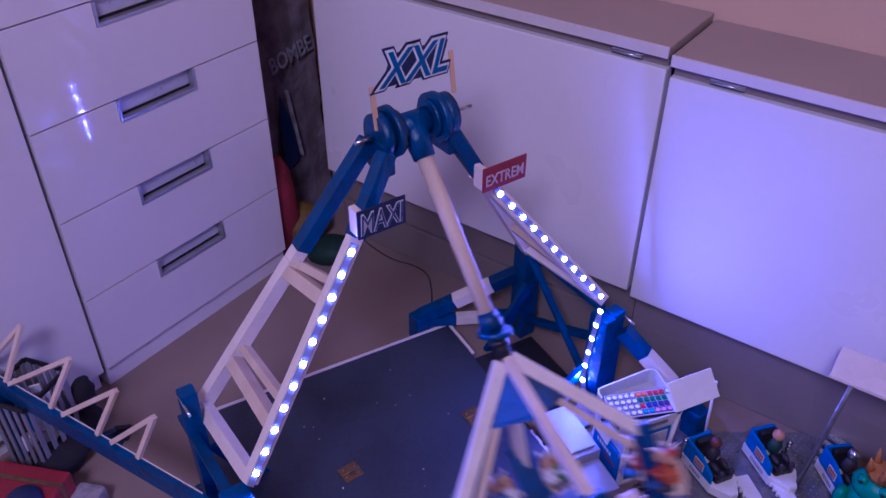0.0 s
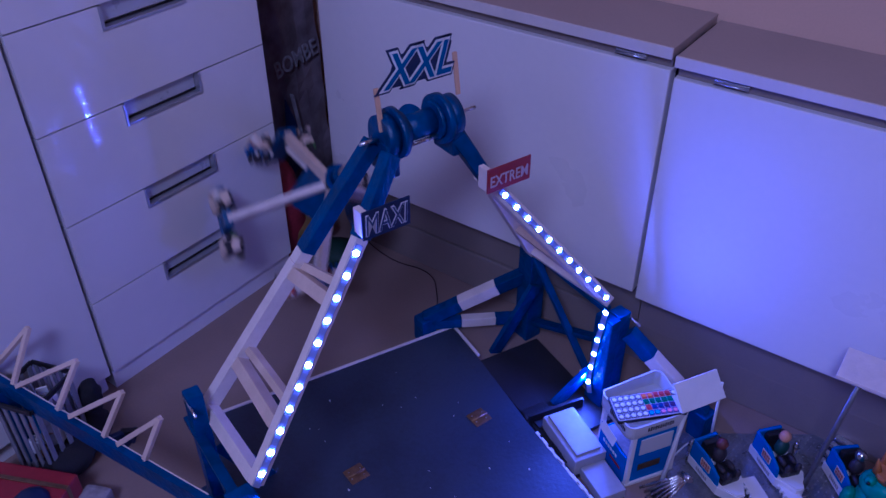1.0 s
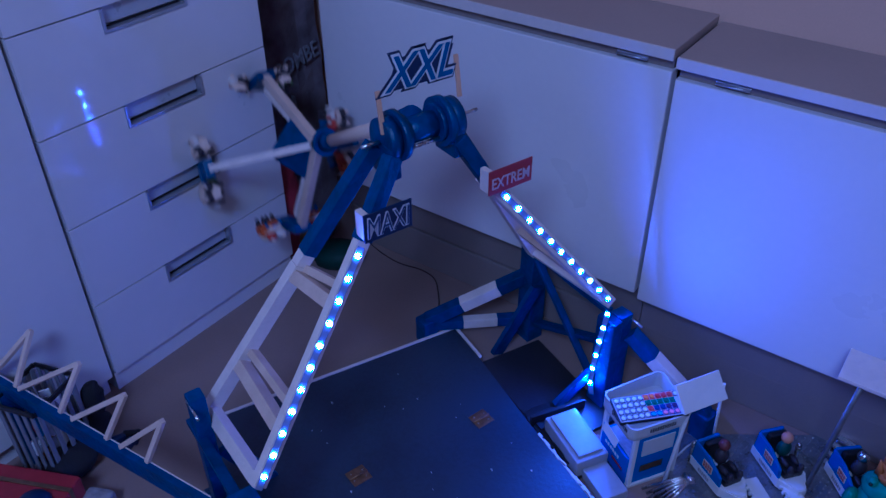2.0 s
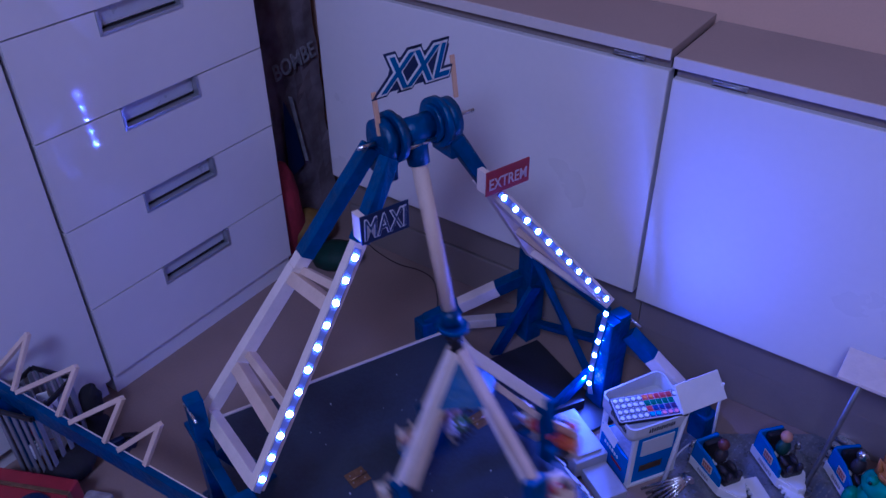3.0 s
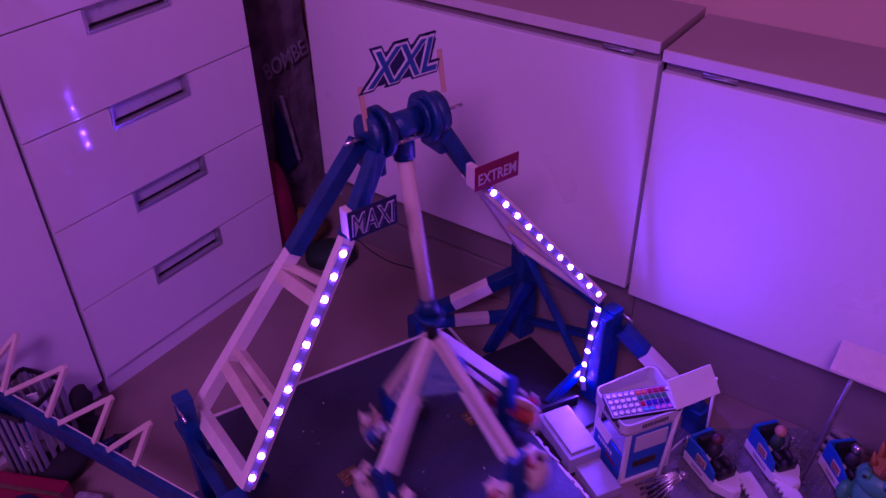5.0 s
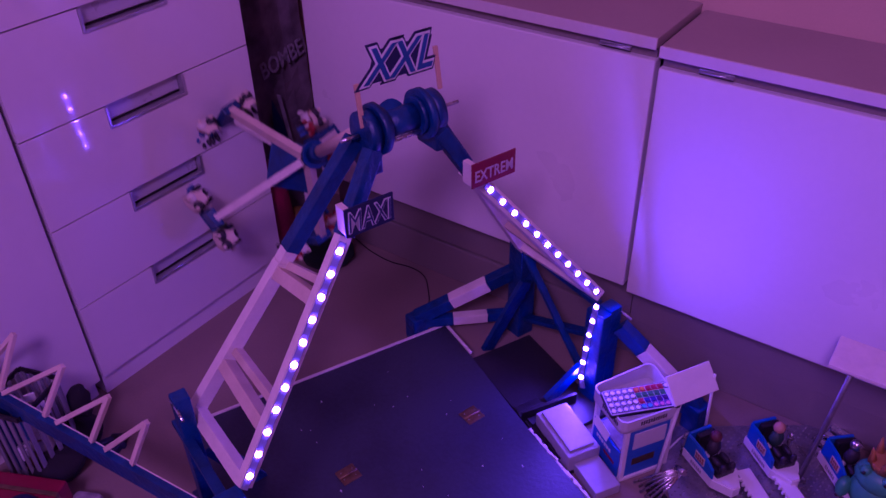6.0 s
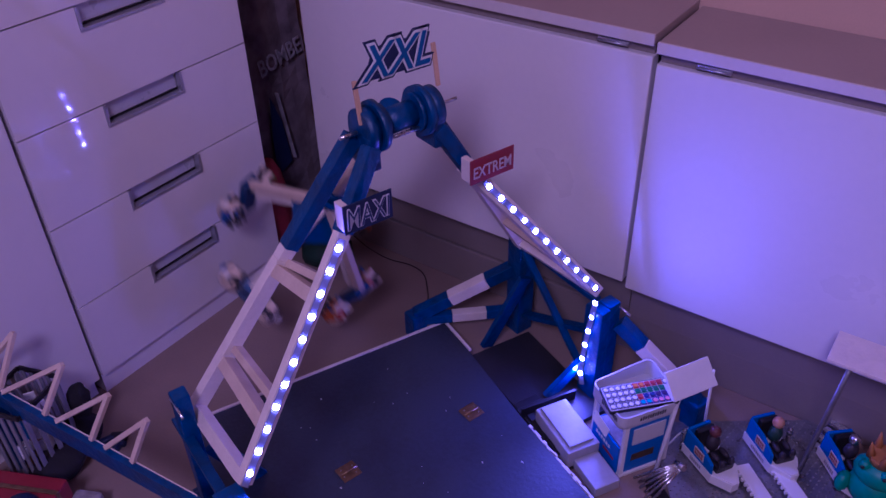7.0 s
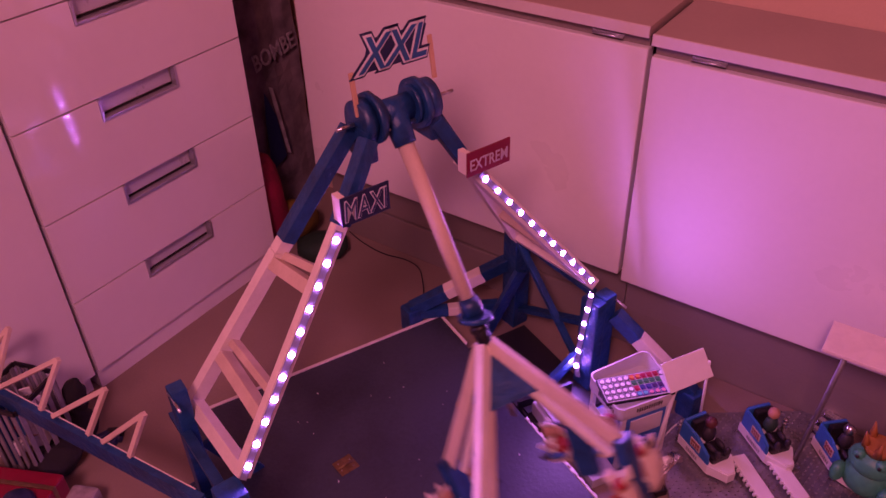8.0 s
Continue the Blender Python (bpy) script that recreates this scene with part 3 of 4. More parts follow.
part("hub_sleeve", tube_bm((0, 0, -PR + 0.034), (0, 0, -PR + 0.008), 0.014, 0.017, n=18), BLUE, pend, "blue sleeve above the rotor")
part("collar", tube_bm((0.001, 0.001, -PR + 0.007), (-0.001, 0, -PR), 0.025, n=24), BLUE, pend, "blue collar")
rot_bm = tube_bm((0, 0, 0.030), (0, 0, -0.012), 0.0105, n=16)
tube_bm((0, 0, 0.022), (0, 0, 0.012), 0.0135, n=16, bm=rot_bm)
rotor = part("rotor", rot_bm, BLACK, pend, "turning rotor with four sloping arms", m=pose(0, 0, -PA))
BETA, REACH = 0.678, 0.241
BOOTHBLUE = mat("bright_blue_card", (0.02, 0.15, 0.50), 0.45, 0.08, 30)
SEATCOL = [mat("orange_cloth", (0.50, 0.11, 0.03), 0.7, 0.25, 60), mat("doll_white", (0.68, 0.63, 0.58), 0.6, 0.1, 50),
           mat("doll_green", (0.12, 0.22, 0.05), 0.6, 0.1, 50), mat("doll_dark", (0.03, 0.025, 0.035), 0.6, 0.1, 50),
           mat("doll_red", (0.35, 0.03, 0.03), 0.6, 0.1, 50), mat("doll_skin", (0.50, 0.27, 0.18), 0.6, 0.1, 50), mat("doll_blue", (0.03, 0.10, 0.30), 0.6, 0.1, 50)]


def doll_bm(k):
    """One seated toy rider: legs, body, head and hair in one mesh."""
    b = bmesh.new()
    ball_bm((0, 0, 0.012), 0.0085, b, (1, 0.8, 1.4), 8, 0)
    ball_bm((0, 0, 0.030), 0.0072, b, (1, 1, 1.05), 8, 1)
    ball_bm((0, -0.0015, 0.0335), 0.0072, b, (1.05, 1.0, 0.75), 8, 2)
    for s in (-1, 1):
        ball_bm((0.004 * s, 0.010, 0.004), 0.0036, b, (1, 2.6, 1), 6, 3)
        ball_bm((0.010 * s, 0.006, 0.014), 0.0028, b, (1, 2.2, 1), 6, 0)
    return b


def seat_bm():
    """A double seat shell: tall curved back with two horns, base and sides."""
    b = bmesh.new()
    rows = [(-0.012, 0.020), (0.004, 0.022), (0.020, 0.023), (0.038, 0.022), (0.054, 0.018), (0.064, 0.011)]
    rings = []
    for z, hw in rows:
        bend = -0.010 - 0.9 * max(0.0, z - 0.030) ** 1.5 * -6
        ring = []
        for x, y in ((-hw, 0.004), (-hw, -0.003), (-hw * 0.5, -0.008), (hw * 0.5, -0.008), (hw, -0.003), (hw, 0.004), (hw * 0.5, 0.001), (-hw * 0.5, 0.001)):
            ring.append(b.verts.new((x, y + bend, z)))
        rings.append(ring)
    for r0, r1 in zip(rings, rings[1:]):
        for k in range(8):
            b.faces.new((r0[k], r0[(k + 1) % 8], r1[(k + 1) % 8], r1[k]))
    b.faces.new(rings[0][::-1])
    b.faces.new(rings[-1])
    bmesh.ops.recalc_face_normals(b, faces=list(b.faces))
    box_bm(0.040, 0.020, 0.006, (0, 0.002, -0.006), 0.0015, bm=b)
    for s in (-1, 1):
        tube_bm((0.012 * s, -0.006, 0.050), (0.014 * s, -0.004, 0.068), 0.0065, 0.0030, n=8, bm=b)
        box_bm(0.003, 0.020, 0.018, (0.021 * s, 0.000, 0.004), 0.001, bm=b)
    return b


SEAT_ME = mesh_of("seat", seat_bm(), CREAM)
ORBAR_ME = mesh_of("safety_bar", box_bm(0.044, 0.006, 0.020, (0, 0, 0), 0.002), SEATCOL[0])
DOLLS = [mesh_of("rider_doll", doll_bm(0), SEATCOL[c], SEATCOL[5], SEATCOL[h], SEATCOL[l]) for c, h, l in ((1, 3, 3), (4, 3, 6), (2, 3, 3), (0, 4, 3), (6, 1, 3))]


def sub(name, me, parent, m, label=""):
    o = new(name, me)
    o.parent, o.matrix_basis = parent, m
    return tagged(o, label)


core = bmesh.new()                         # solid blue pyramid in the middle of the rotor
ring = [Vector((math.cos(radians(90 * i)) * math.sin(BETA), math.sin(radians(90 * i)) * math.sin(BETA), -math.cos(BETA))) for i in range(4)]
cq = [core.verts.new(Vector((0, 0, -0.020)))] + [core.verts.new(r * 0.102 + Vector((0, 0, -0.010))) for r in ring] + [core.verts.new(Vector((0, 0, -0.104)))]
for i in range(4):
    core.faces.new((cq[0], cq[1 + i], cq[1 + (i + 1) % 4]))
    core.faces.new((cq[5], cq[1 + (i + 1) % 4], cq[1 + i]))
bmesh.ops.recalc_face_normals(core, faces=list(core.faces))
part("rotor_core", core, BLUE, rotor, "blue painted rotor body")
part("rotor_screw", tube_bm((0, 0, -0.098), (0, 0, -0.124), 0.0050, 0.003, n=10), BRASS, rotor, "brass screw under the rotor")

for k in range(4):
    ps = radians(90 * k)
    e = Vector((math.cos(ps), math.sin(ps), 0))
    t = Vector((-math.sin(ps), math.cos(ps), 0))
    d = Vector((0, 0, -math.cos(BETA))) + e * math.sin(BETA)
    tip = d * REACH
    nrm = d.cross(t)
    inward = -e * math.cos(BETA) - Vector((0, 0, math.sin(BETA)))
    part("rotor_arm", roughen(bar_bm(d * 0.012, tip, 0.020, 0.0135, t, 0.0008), 0.0004, 50), CREAM if k % 2 == 0 else WHITE, rotor, "pale wooden rotor arm")
    part("inner_arm", roughen(bar_bm(d * 0.092 + inward * 0.019, d * (REACH - 0.004) + inward * 0.026, 0.011, 0.009, t, 0.0008), 0.0004, 50), WHITE if k % 2 == 0 else CREAM, rotor, "second plank under the rotor arm")
    gb = bmesh.new()                       # triangular blue web between two arms
    e2 = t
    d2 = Vector((0, 0, -math.cos(BETA))) + e2 * math.sin(BETA)
    pts = [Vector((0, 0, -0.010)), d * 0.10 + Vector((0, 0, -0.006)), d2 * 0.10 + Vector((0, 0, -0.006))]
    q = [gb.verts.new(x) for x in pts] + [gb.verts.new(x * 0.90 + Vector((0, 0, -0.008))) for x in pts]
    for f in ((0, 1, 2), (5, 4, 3), (0, 3, 4, 1), (1, 4, 5, 2), (2, 5, 3, 0)):
        gb.faces.new([q[i] for i in f])
    bmesh.ops.recalc_face_normals(gb, faces=list(gb.faces))
    part("rotor_web", gb, BLUE, rotor, "blue web between the arms")
    # the seat plank hangs tilted inwards from the arm's tip, a double seat on either side
    tilt = radians(8)
    out_d = e * math.cos(tilt) - Vector((0, 0, math.sin(tilt)))
    fr = Matrix((-t, out_d, out_d.cross(t))).transposed().to_4x4()
    fr.translation = tip
    part("seat_plank", roughen(box_bm(0.036, 0.018, 0.124, (0, 0.002, -0.050), 0.003), 0.0016, 60), BLUE, rotor, "blue seat plank", m=fr)
    part("seat_beam", box_bm(0.112, 0.010, 0.014, (0, 0.008, -0.078), 0.002), BLUE, rotor, "blue seat beam", m=fr)
    for side in (-1, 1):
        m = fr @ pose(0.046 * side, 0.006, -0.076, 5, 0, 180 + 8 * side) @ Matrix.Scale(0.92, 4)
        sub("seat", SEAT_ME, rotor, m, "pale double seat with a curved back")
        for i, x in enumerate((-0.011, 0.011)):
            c = ((3, 1), (3, 4)) if k == 0 else ((1, 0), (3, 1)) if k == 1 else ((0, 4), (2, 0)) if k == 2 else ((2, 0), (4, 0))
            sub("rider_doll", DOLLS[c[side > 0][i]], rotor, m @ pose(x, 0.004, -0.002) @ Matrix.Scale(1.65, 4), "small toy rider in a seat")
        if k == 0:
            sub("safety_bar", ORBAR_ME, rotor, m @ pose(0, 0.016, 0.012), "orange safety bar")


# ---------------------------------------------------------------- booth, remote and things beside it
BOOTH = Matrix.Translation((-0.284, 0.9987, 0)) @ pose(0, 0, 0, 0, 0, -33)
booth = thing("ticket_booth", "small blue and white model ticket booth with a tray top", "model booth", BOOTH)
BW, BD = 0.100, 0.098
part("body", box_bm(BW - 0.006, BD - 0.006, 0.050, (0, 0, 0.031), 0.001), BOOTHBLUE, booth, "blue lower body")
for sx in (-1, 1):
    for sy in (-1, 1):
        part("corner_post", box_bm(0.008, 0.008, 0.125, (sx * (BW / 2 - 0.004), sy * (BD / 2 - 0.004), 0.0625), 0.0008), PAPER, booth)
part("back_wall", box_bm(BW - 0.016, 0.004, 0.068, (0, BD / 2 - 0.006, 0.091)), BOOTHBLUE, booth)
part("side_wall", box_bm(0.004, BD - 0.016, 0.070, (BW / 2 - 0.005, 0, 0.091)), BOOTHBLUE, booth)
part("window_pane", box_bm(0.0020, 0.064, 0.038, (BW / 2 - 0.0020, 0.002, 0.094)), PLASTIC, booth, "pale window of the booth")
part("inner_floor", box_bm(BW - 0.016, BD - 0.016, 0.003, (0, 0, 0.0575)), GREYP, booth, "grey floor inside the open side")
part("front_panel", prism_bm([(-0.042, 0.004), (0.042, 0.004), (0.042, 0.070), (0.020, 0.066), (-0.010, 0.072), (-0.042, 0.078)], -0.0015, 0.0015, 0.0004), BOOTHBLUE, booth, "blue printed front panel", m=pose(0, -BD / 2 - 0.0012, 0, 90, 0, 0))
part("white_flap", box_bm(0.046, 0.0015, 0.020, (0, 0, 0), 0.0004), PAPER, booth, "white card flap", m=pose(-0.016, -BD / 2 - 0.004, 0.074, -14, 6, 0))
part("base_strip", box_bm(BW + 0.002, BD + 0.002, 0.006, (0, 0, 0.003), 0.001), PAPER, booth)


def rounded(w, d, r, n=5):
    out = []
    for cx, cy, a0 in ((w / 2 - r, d / 2 - r, 0), (-w / 2 + r, d / 2 - r, 90), (-w / 2 + r, -d / 2 + r, 180), (w / 2 - r, -d / 2 + r, 270)):
        for i in range(n + 1):
            an = radians(a0 + 90 * i / n)
            out.append((cx + r * math.cos(an), cy + r * math.sin(an)))
    return out


TW, TD = 0.100, 0.120
part("tray_floor", prism_bm(rounded(TW, TD, 0.014), 0.125, 0.130), PLASTIC, booth)
rim, inner = rounded(TW, TD, 0.014), rounded(TW - 0.006, TD - 0.006, 0.011)
rb = bmesh.new()
n = len(rim)
zt = [0.152 + (0.012 if y > 0.02 and x < 0.03 else 0.0) for x, y in rim]
vo = [[rb.verts.new((x, y, 0.126)) for x, y in rim], [rb.verts.new((x, y, z)) for (x, y), z in zip(rim, zt)],
      [rb.verts.new((x, y, z)) for (x, y), z in zip(inner, zt)], [rb.verts.new((x, y, 0.128)) for x, y in inner]]
for i in range(n):
    j = (i + 1) % n
    for a, b in ((0, 1), (1, 2), (2, 3)):
        rb.faces.new((vo[a][i], vo[a][j], vo[b][j], vo[b][i]))
bmesh.ops.recalc_face_normals(rb, faces=list(rb.faces))
part("tray_rim", rb, PLASTIC, booth, "rounded white rim")
for i in range(11):                        # unreadable lettering as bars
    part("lettering_bar", box_bm(0.0026, 0.0008, 0.008 + 0.002 * (i % 3 == 0), (-0.010 + i * 0.0045, -TD / 2 - 0.0006, 0.140)), BLACK, booth)
    part("lettering_bar", box_bm(0.0008, 0.0026, 0.008 + 0.002 * (i % 2), (TW / 2 + 0.0006, -0.022 + i * 0.0048, 0.140)), BLACK, booth)
for i in range(6):
    part("lettering_bar", box_bm(0.005, 0.0008, 0.007, (-0.026 + i * 0.008, -BD / 2 - 0.0031, 0.046)), PAPER, booth)
part("poster", box_bm(0.034, 0.0008, 0.006, (0.014, -BD / 2 - 0.0031, 0.030)), RED, booth, "small red stripe of print")
part("poster", box_bm(0.0008, 0.046, 0.016, (BW / 2 - 0.0026, -0.004, 0.040)), BRASS, booth, "dark picture on the side")

REM = Matrix.Translation((-0.2755, 0.989, 0.1530)) @ pose(0, 0, 0, 0, 0, 46) @ pose(0, 0, 0, 4, 0, 0)
rem = thing("remote_control", "thin white remote control with rows of coloured buttons", "remote", REM)
part("body", prism_bm(rounded(0.125, 0.056, 0.003, 3), -0.003, 0.003, 0.0008), BLACK, rem, "black edged case")
part("face", prism_bm(rounded(0.121, 0.052, 0.003, 3), 0.003, 0.0036), PLASTIC, rem, "white face sheet")
KEYMATS = {"w": mat("key_white", (0.85, 0.85, 0.88), 0.4), "r": mat("key_red", (0.36, 0.02, 0.05), 0.4), "g": mat("key_green", (0.02, 0.15, 0.08), 0.4), "b": mat("key_blue", (0.02, 0.04, 0.20), 0.4),
        "o": mat("key_orange", (0.65, 0.22, 0.05), 0.4), "p": mat("key_pink", (0.70, 0.25, 0.35), 0.4), "t": mat("key_teal", (0.05, 0.40, 0.45), 0.4), "k": mat("key_dark", (0.05, 0.02, 0.10), 0.4)}
PADS = {c: mat("pad_" + c, col, 0.5) for c, col in {"r": (0.40, 0.02, 0.05), "g": (0.03, 0.22, 0.10), "b": (0.05, 0.03, 0.22), "w": (0.09, 0.09, 0.13)}.items()}
for r, row in enumerate(("wwwwwoorrrw", "wwwwwggggg", "wwwwwrbbkk", "wwwwwttppp")):
    y = 0.0185 - r * 0.0123
    for c, key in enumerate(row):
        x = -0.054 + c * 0.0108
        part("button_pad", box_bm(0.0098, 0.0112, 0.0006, (x, y, 0.0040)), PADS["w" if key == "w" else ("r" if key in "or" else "g" if key == "g" else "b")], rem)
        part("button", tube_bm((x, y, 0.0040), (x, y, 0.0056), 0.0041, 0.0037, n=12), KEYMATS[key], rem)

panel = thing("white_sign_board", "blank white sign board on two thin poles", "sign", Matrix.Translation((0, 0, 0)))
part("board", box_bm(0.092, 0.052, 0.005, (0, 0, 0), 0.001), PAPER, panel, m=Matrix.Translation((-0.2115, 1.0535, 0.174)) @ pose(0, 0, 0, 0, 0, 60) @ pose(0, 0, 0, 46, 0, 0))
part("pole", tube_bm((-0.216, 0.955, 0.0), (-0.2165, 1.020, 0.152), 0.0040, n=12), PLASTIC, panel)
part("pole", tube_bm((-0.178, 1.094, 0.0), (-0.186, 1.092, 0.178), 0.0026, n=10), PAPER, panel)

# white power box with a step beside the platform
BOX = Matrix.Translation((-0.386, 0.953, 0)) @ pose(0, 0, 0, 0, 0, -31)
pbx = thing("power_box", "white plastic power box with a sloping lid", "box", BOX)
GREYW = mat("dull_white_plastic", (0.40, 0.40, 0.44), 0.42, 0.10, 24, 0.05, 140)
part("body", box_bm(0.118, 0.066, 0.040, (0, 0, 0.022), 0.003), GREYW, pbx)
part("lid", box_bm(0.104, 0.050, 0.006, (-0.002, 0, 0.045), 0.002), GREYW, pbx)
part("step", box_bm(0.072, 0.050, 0.022, (0.0955, 0.004, 0.012), 0.002), GREYW, pbx)
part("tray", box_bm(0.150, 0.090, 0.004, (-0.012, 0.004, 0.0035)), BLACK, pbx, "black tray under the box")
part("back_edge", box_bm(0.005, 0.118, 0.034, (-0.076, 0.006, 0.018)), BLACK, pbx)


# ---------------------------------------------------------------- the toy seats on the patterned plate
PLATE = mat("grey_embossed_plate", (0.30, 0.30, 0.32), 0.30, 0.25, 30, 0.15, 200, metal=0.7)
plate = thing("embossed_plate", "grey embossed floor plate of a second model ride", "plate", pose(-0.065, 1.075, 0, 0, 0, 35))
part("sheet", box_bm(0.34, 0.24, 0.004, (0, 0, 0.004)), PLATE, plate)
studs = bmesh.new()
for i in range(44):
    for j in range(30):
        if (i + j) % 2 == 0:
            x, y = -0.165 + i * 0.0077, -0.113 + j * 0.0078
            s = 0.0030
            q = [studs.verts.new((x - s, y, 0.006)), studs.verts.new((x, y - s * 0.6, 0.006)), studs.verts.new((x + s, y, 0.006)), studs.verts.new((x, y + s * 0.6, 0.006)), studs.verts.new((x, y, 0.0082))]
            for a in range(4):
                studs.faces.new((q[a], q[(a + 1) % 4], q[4]))
tagged(part("stud", studs, PLATE, plate, "raised studs"), kind="stuff")


TOYBLUE = mat("bright_toy_blue", (0.012, 0.15, 0.46), 0.35, 0.08, 30)
CARDINK = mat("rust_print", (0.30, 0.10, 0.08), 0.5, 0.08, 40)
CARDT = mat("peach_card", (0.62, 0.50, 0.42), 0.5, 0.06, 40)


def toy_seat(place, rz, bars, fig, label):
    t = thing("toy_seat", label, "toy seat", Matrix.Translation(place) @ pose(0, 0, 0, 0, 0, rz) @ Matrix.Scale(1.26, 4), group="toy seats on the plate")
    part("tray", prism_bm([(-0.040, -0.022), (0.024, -0.022), (0.050, -0.006), (0.050, 0.006), (0.024, 0.022), (-0.040, 0.022)], 0.002, 0.020, 0.0015), PAPER, t)
    pm = prism_bm([(-0.038, 0.0), (0.024, 0.0), (0.022, 0.016), (-0.006, 0.030), (-0.036, 0.031)], -0.0022, 0.0022, 0.0012)
    part("side_panel", pm, TOYBLUE, t, "blue printed side panel", m=pose(0, -0.0200, 0.019, 90, 0, 0))
    part("side_panel", box_bm(0.005, 0.036, 0.030, (-0.037, 0.001, 0.034), 0.0015), TOYBLUE, t, "blue printed side panel")
    part("label_card", box_bm(0.020, 0.001, 0.014, (-0.004, -0.0226, 0.033)), CARDT, t, "pale label")
    for i in range(2):
        for j in range(4):
            part("lettering_bar", box_bm(0.0030, 0.0006, 0.0042, (-0.0106 + j * 0.0044, -0.0234, 0.0362 - i * 0.0060)), CARDINK, t)
    for j in range(bars):
        part("lettering_bar", box_bm(0.0026, 0.0005, 0.0058, (-0.018 + j * 0.0040, -0.0223, 0.0110)), GREYP, t)
    sb = box_bm(0.030, 0.030, 0.014, (0.012, 0.0, 0.024), 0.004)
    box_bm(0.010, 0.030, 0.040, (-0.024, 0.000, 0.036), 0.004, bm=sb)
    part("black_seat", sb, BLACK, t)
    b = bmesh.new()
    ball_bm((-0.006, 0, 0.044), 0.010, b, (0.9, 1.1, 1.5), 8, 0)
    ball_bm((-0.006, 0, 0.066), 0.0085, b, (1, 1, 1.05), 8, 1)
    for s in (-1, 1):
        ball_bm((0.010, 0.008 * s, 0.036), 0.0045, b, (2.4, 1, 1), 6, 2)
        ball_bm((0.026, 0.008 * s, 0.036), 0.0046, b, (1, 1, 1.8), 6, 2)
    part("toy_figure", b, fig, t, "small toy figure")
    return t


BROWN = mat("doll_brown", (0.10, 0.03, 0.03), 0.5, 0.1, 50)
toy_seat((-0.143, 1.040, 0.006), -32, 6, (SEATCOL[3], BROWN, SEATCOL[3]), "blue and white toy seat with a dark figure")
toy_seat((-0.060, 1.120, 0.006), -40, 8, (mat("doll_deep_green", (0.02, 0.06, 0.05), 0.6), SEATCOL[5], SEATCOL[3]), "blue and white toy seat with a pale-headed figure")
toy_seat((0.058, 1.152, 0.006), -48, 6, (SEATCOL[3], SILVER, SEATCOL[3]), "blue and white toy seat with a grey-headed figure")
for c, s in (((-0.20, 1.045, 0.006), 0.05), ((-0.165, 1.075, 0.006), 0.055), ((-0.045, 1.140, 0.006), 0.06)):
    pb_ = tube_bm((0, 0, 0), (0, 0, s), 0.0035, n=10)
    tube_bm((0, 0, s - 0.006), (0, 0, s), 0.0055, n=10, bm=pb_)
    ball_bm((0, 0, s + 0.003), 0.0045, pb_)
    solid("chrome_post", pb_, SILVER, "small chrome post standing on the plate", "post", Matrix.Translation(c), group="chrome posts")

lamp = thing("square_lamp", "toy lamp with a square white shade on a silver rod", "toy lamp", pose(-0.0107, 1.1009, 0.006))
part("rod", tube_bm((0, 0, 0.0), (0.019, -0.022, 0.291), 0.0042, n=14), mat("dull_grey_rod", (0.20, 0.20, 0.22), 0.45, 0.15, 60, metal=0.5), lamp)
part("shade", box_bm(0.130, 0.078, 0.006, (0, 0, 0), 0.001), WHITE, lamp, "flat white square shade", m=pose(0.050, 0.014, 0.294, 0, 0, 0))
part("foot", tube_bm((0, 0, -0.004), (0, 0, 0.004), 0.014, n=16), SILVER, lamp)

steps = thing("metal_steps", "small ridged metal steps standing on the floor", "toy steps", pose(0.022, 1.205, 0.0, 0, 0, -18))
for i in range(4):
    part("tread", box_bm(0.052, 0.014, 0.010 + 0.007 * i, (0, 0.017 * i - 0.02, (0.010 + 0.007 * i) / 2), 0.001), SILVER, steps)

ramp = thing("white_ramp", "pair of toothed white plastic ramps", "ramp", pose(-0.055, 1.025, 0.008, 0, 0, -42))
for y in (0.0, 0.058):
    part("ramp_plate", box_bm(0.110, 0.026, 0.006, (0, y, 0.010), 0.001), PAPER, ramp)
    for i in range(10):
        part("tooth", box_bm(0.004, 0.005, 0.006, (-0.048 + i * 0.0105, y - 0.015, 0.010)), PAPER, ramp)
cable("pale_wire", [(-0.225, 1.035, 0.010), (-0.205, 1.072, 0.032), (-0.178, 1.098, 0.036), (-0.150, 1.112, 0.012)], 0.0018, PLASTIC, "thin pale wire arching beside the booth")
rack = thing("silver_rack", "bundle of ribbed silver rods and a black bar", "rack", pose(-0.205, 0.935, 0.0, 0, 0, -40))
for i in range(6):
    part("rod", tube_bm((-0.036 + i * 0.011, -0.020 + 0.004 * (i % 2), 0.003), (-0.004 + i * 0.0022, 0.040, 0.060), 0.0026, n=8), SILVER, rack)
part("clasp", tube_bm((-0.008, 0.038, 0.056), (0.012, 0.042, 0.064), 0.0060, n=10), SILVER, rack, "chrome clasp holding the rods")
part("black_bar", box_bm(0.090, 0.010, 0.010, (0.062, -0.012, 0.005), 0.002), BLACK, rack)
part("foot", box_bm(0.050, 0.024, 0.014, (0.005, 0.004, 0.007), 0.002), BLACK, rack)

GREEN = mat("frog_green", (0.03, 0.30, 0.20), 0.45, 0.15, 30)
GOLD = mat("crown_gold", (0.40, 0.17, 0.05), 0.4, 0.2, 40, 0.2)
fb = bmesh.new()
ball_bm((0, 0, 0.040), 0.036, fb, (1.1, 0.9, 1.0), 12, 0)
ball_bm((0, -0.004, 0.082), 0.031, fb, (1.25, 1, 0.85), 12, 0)
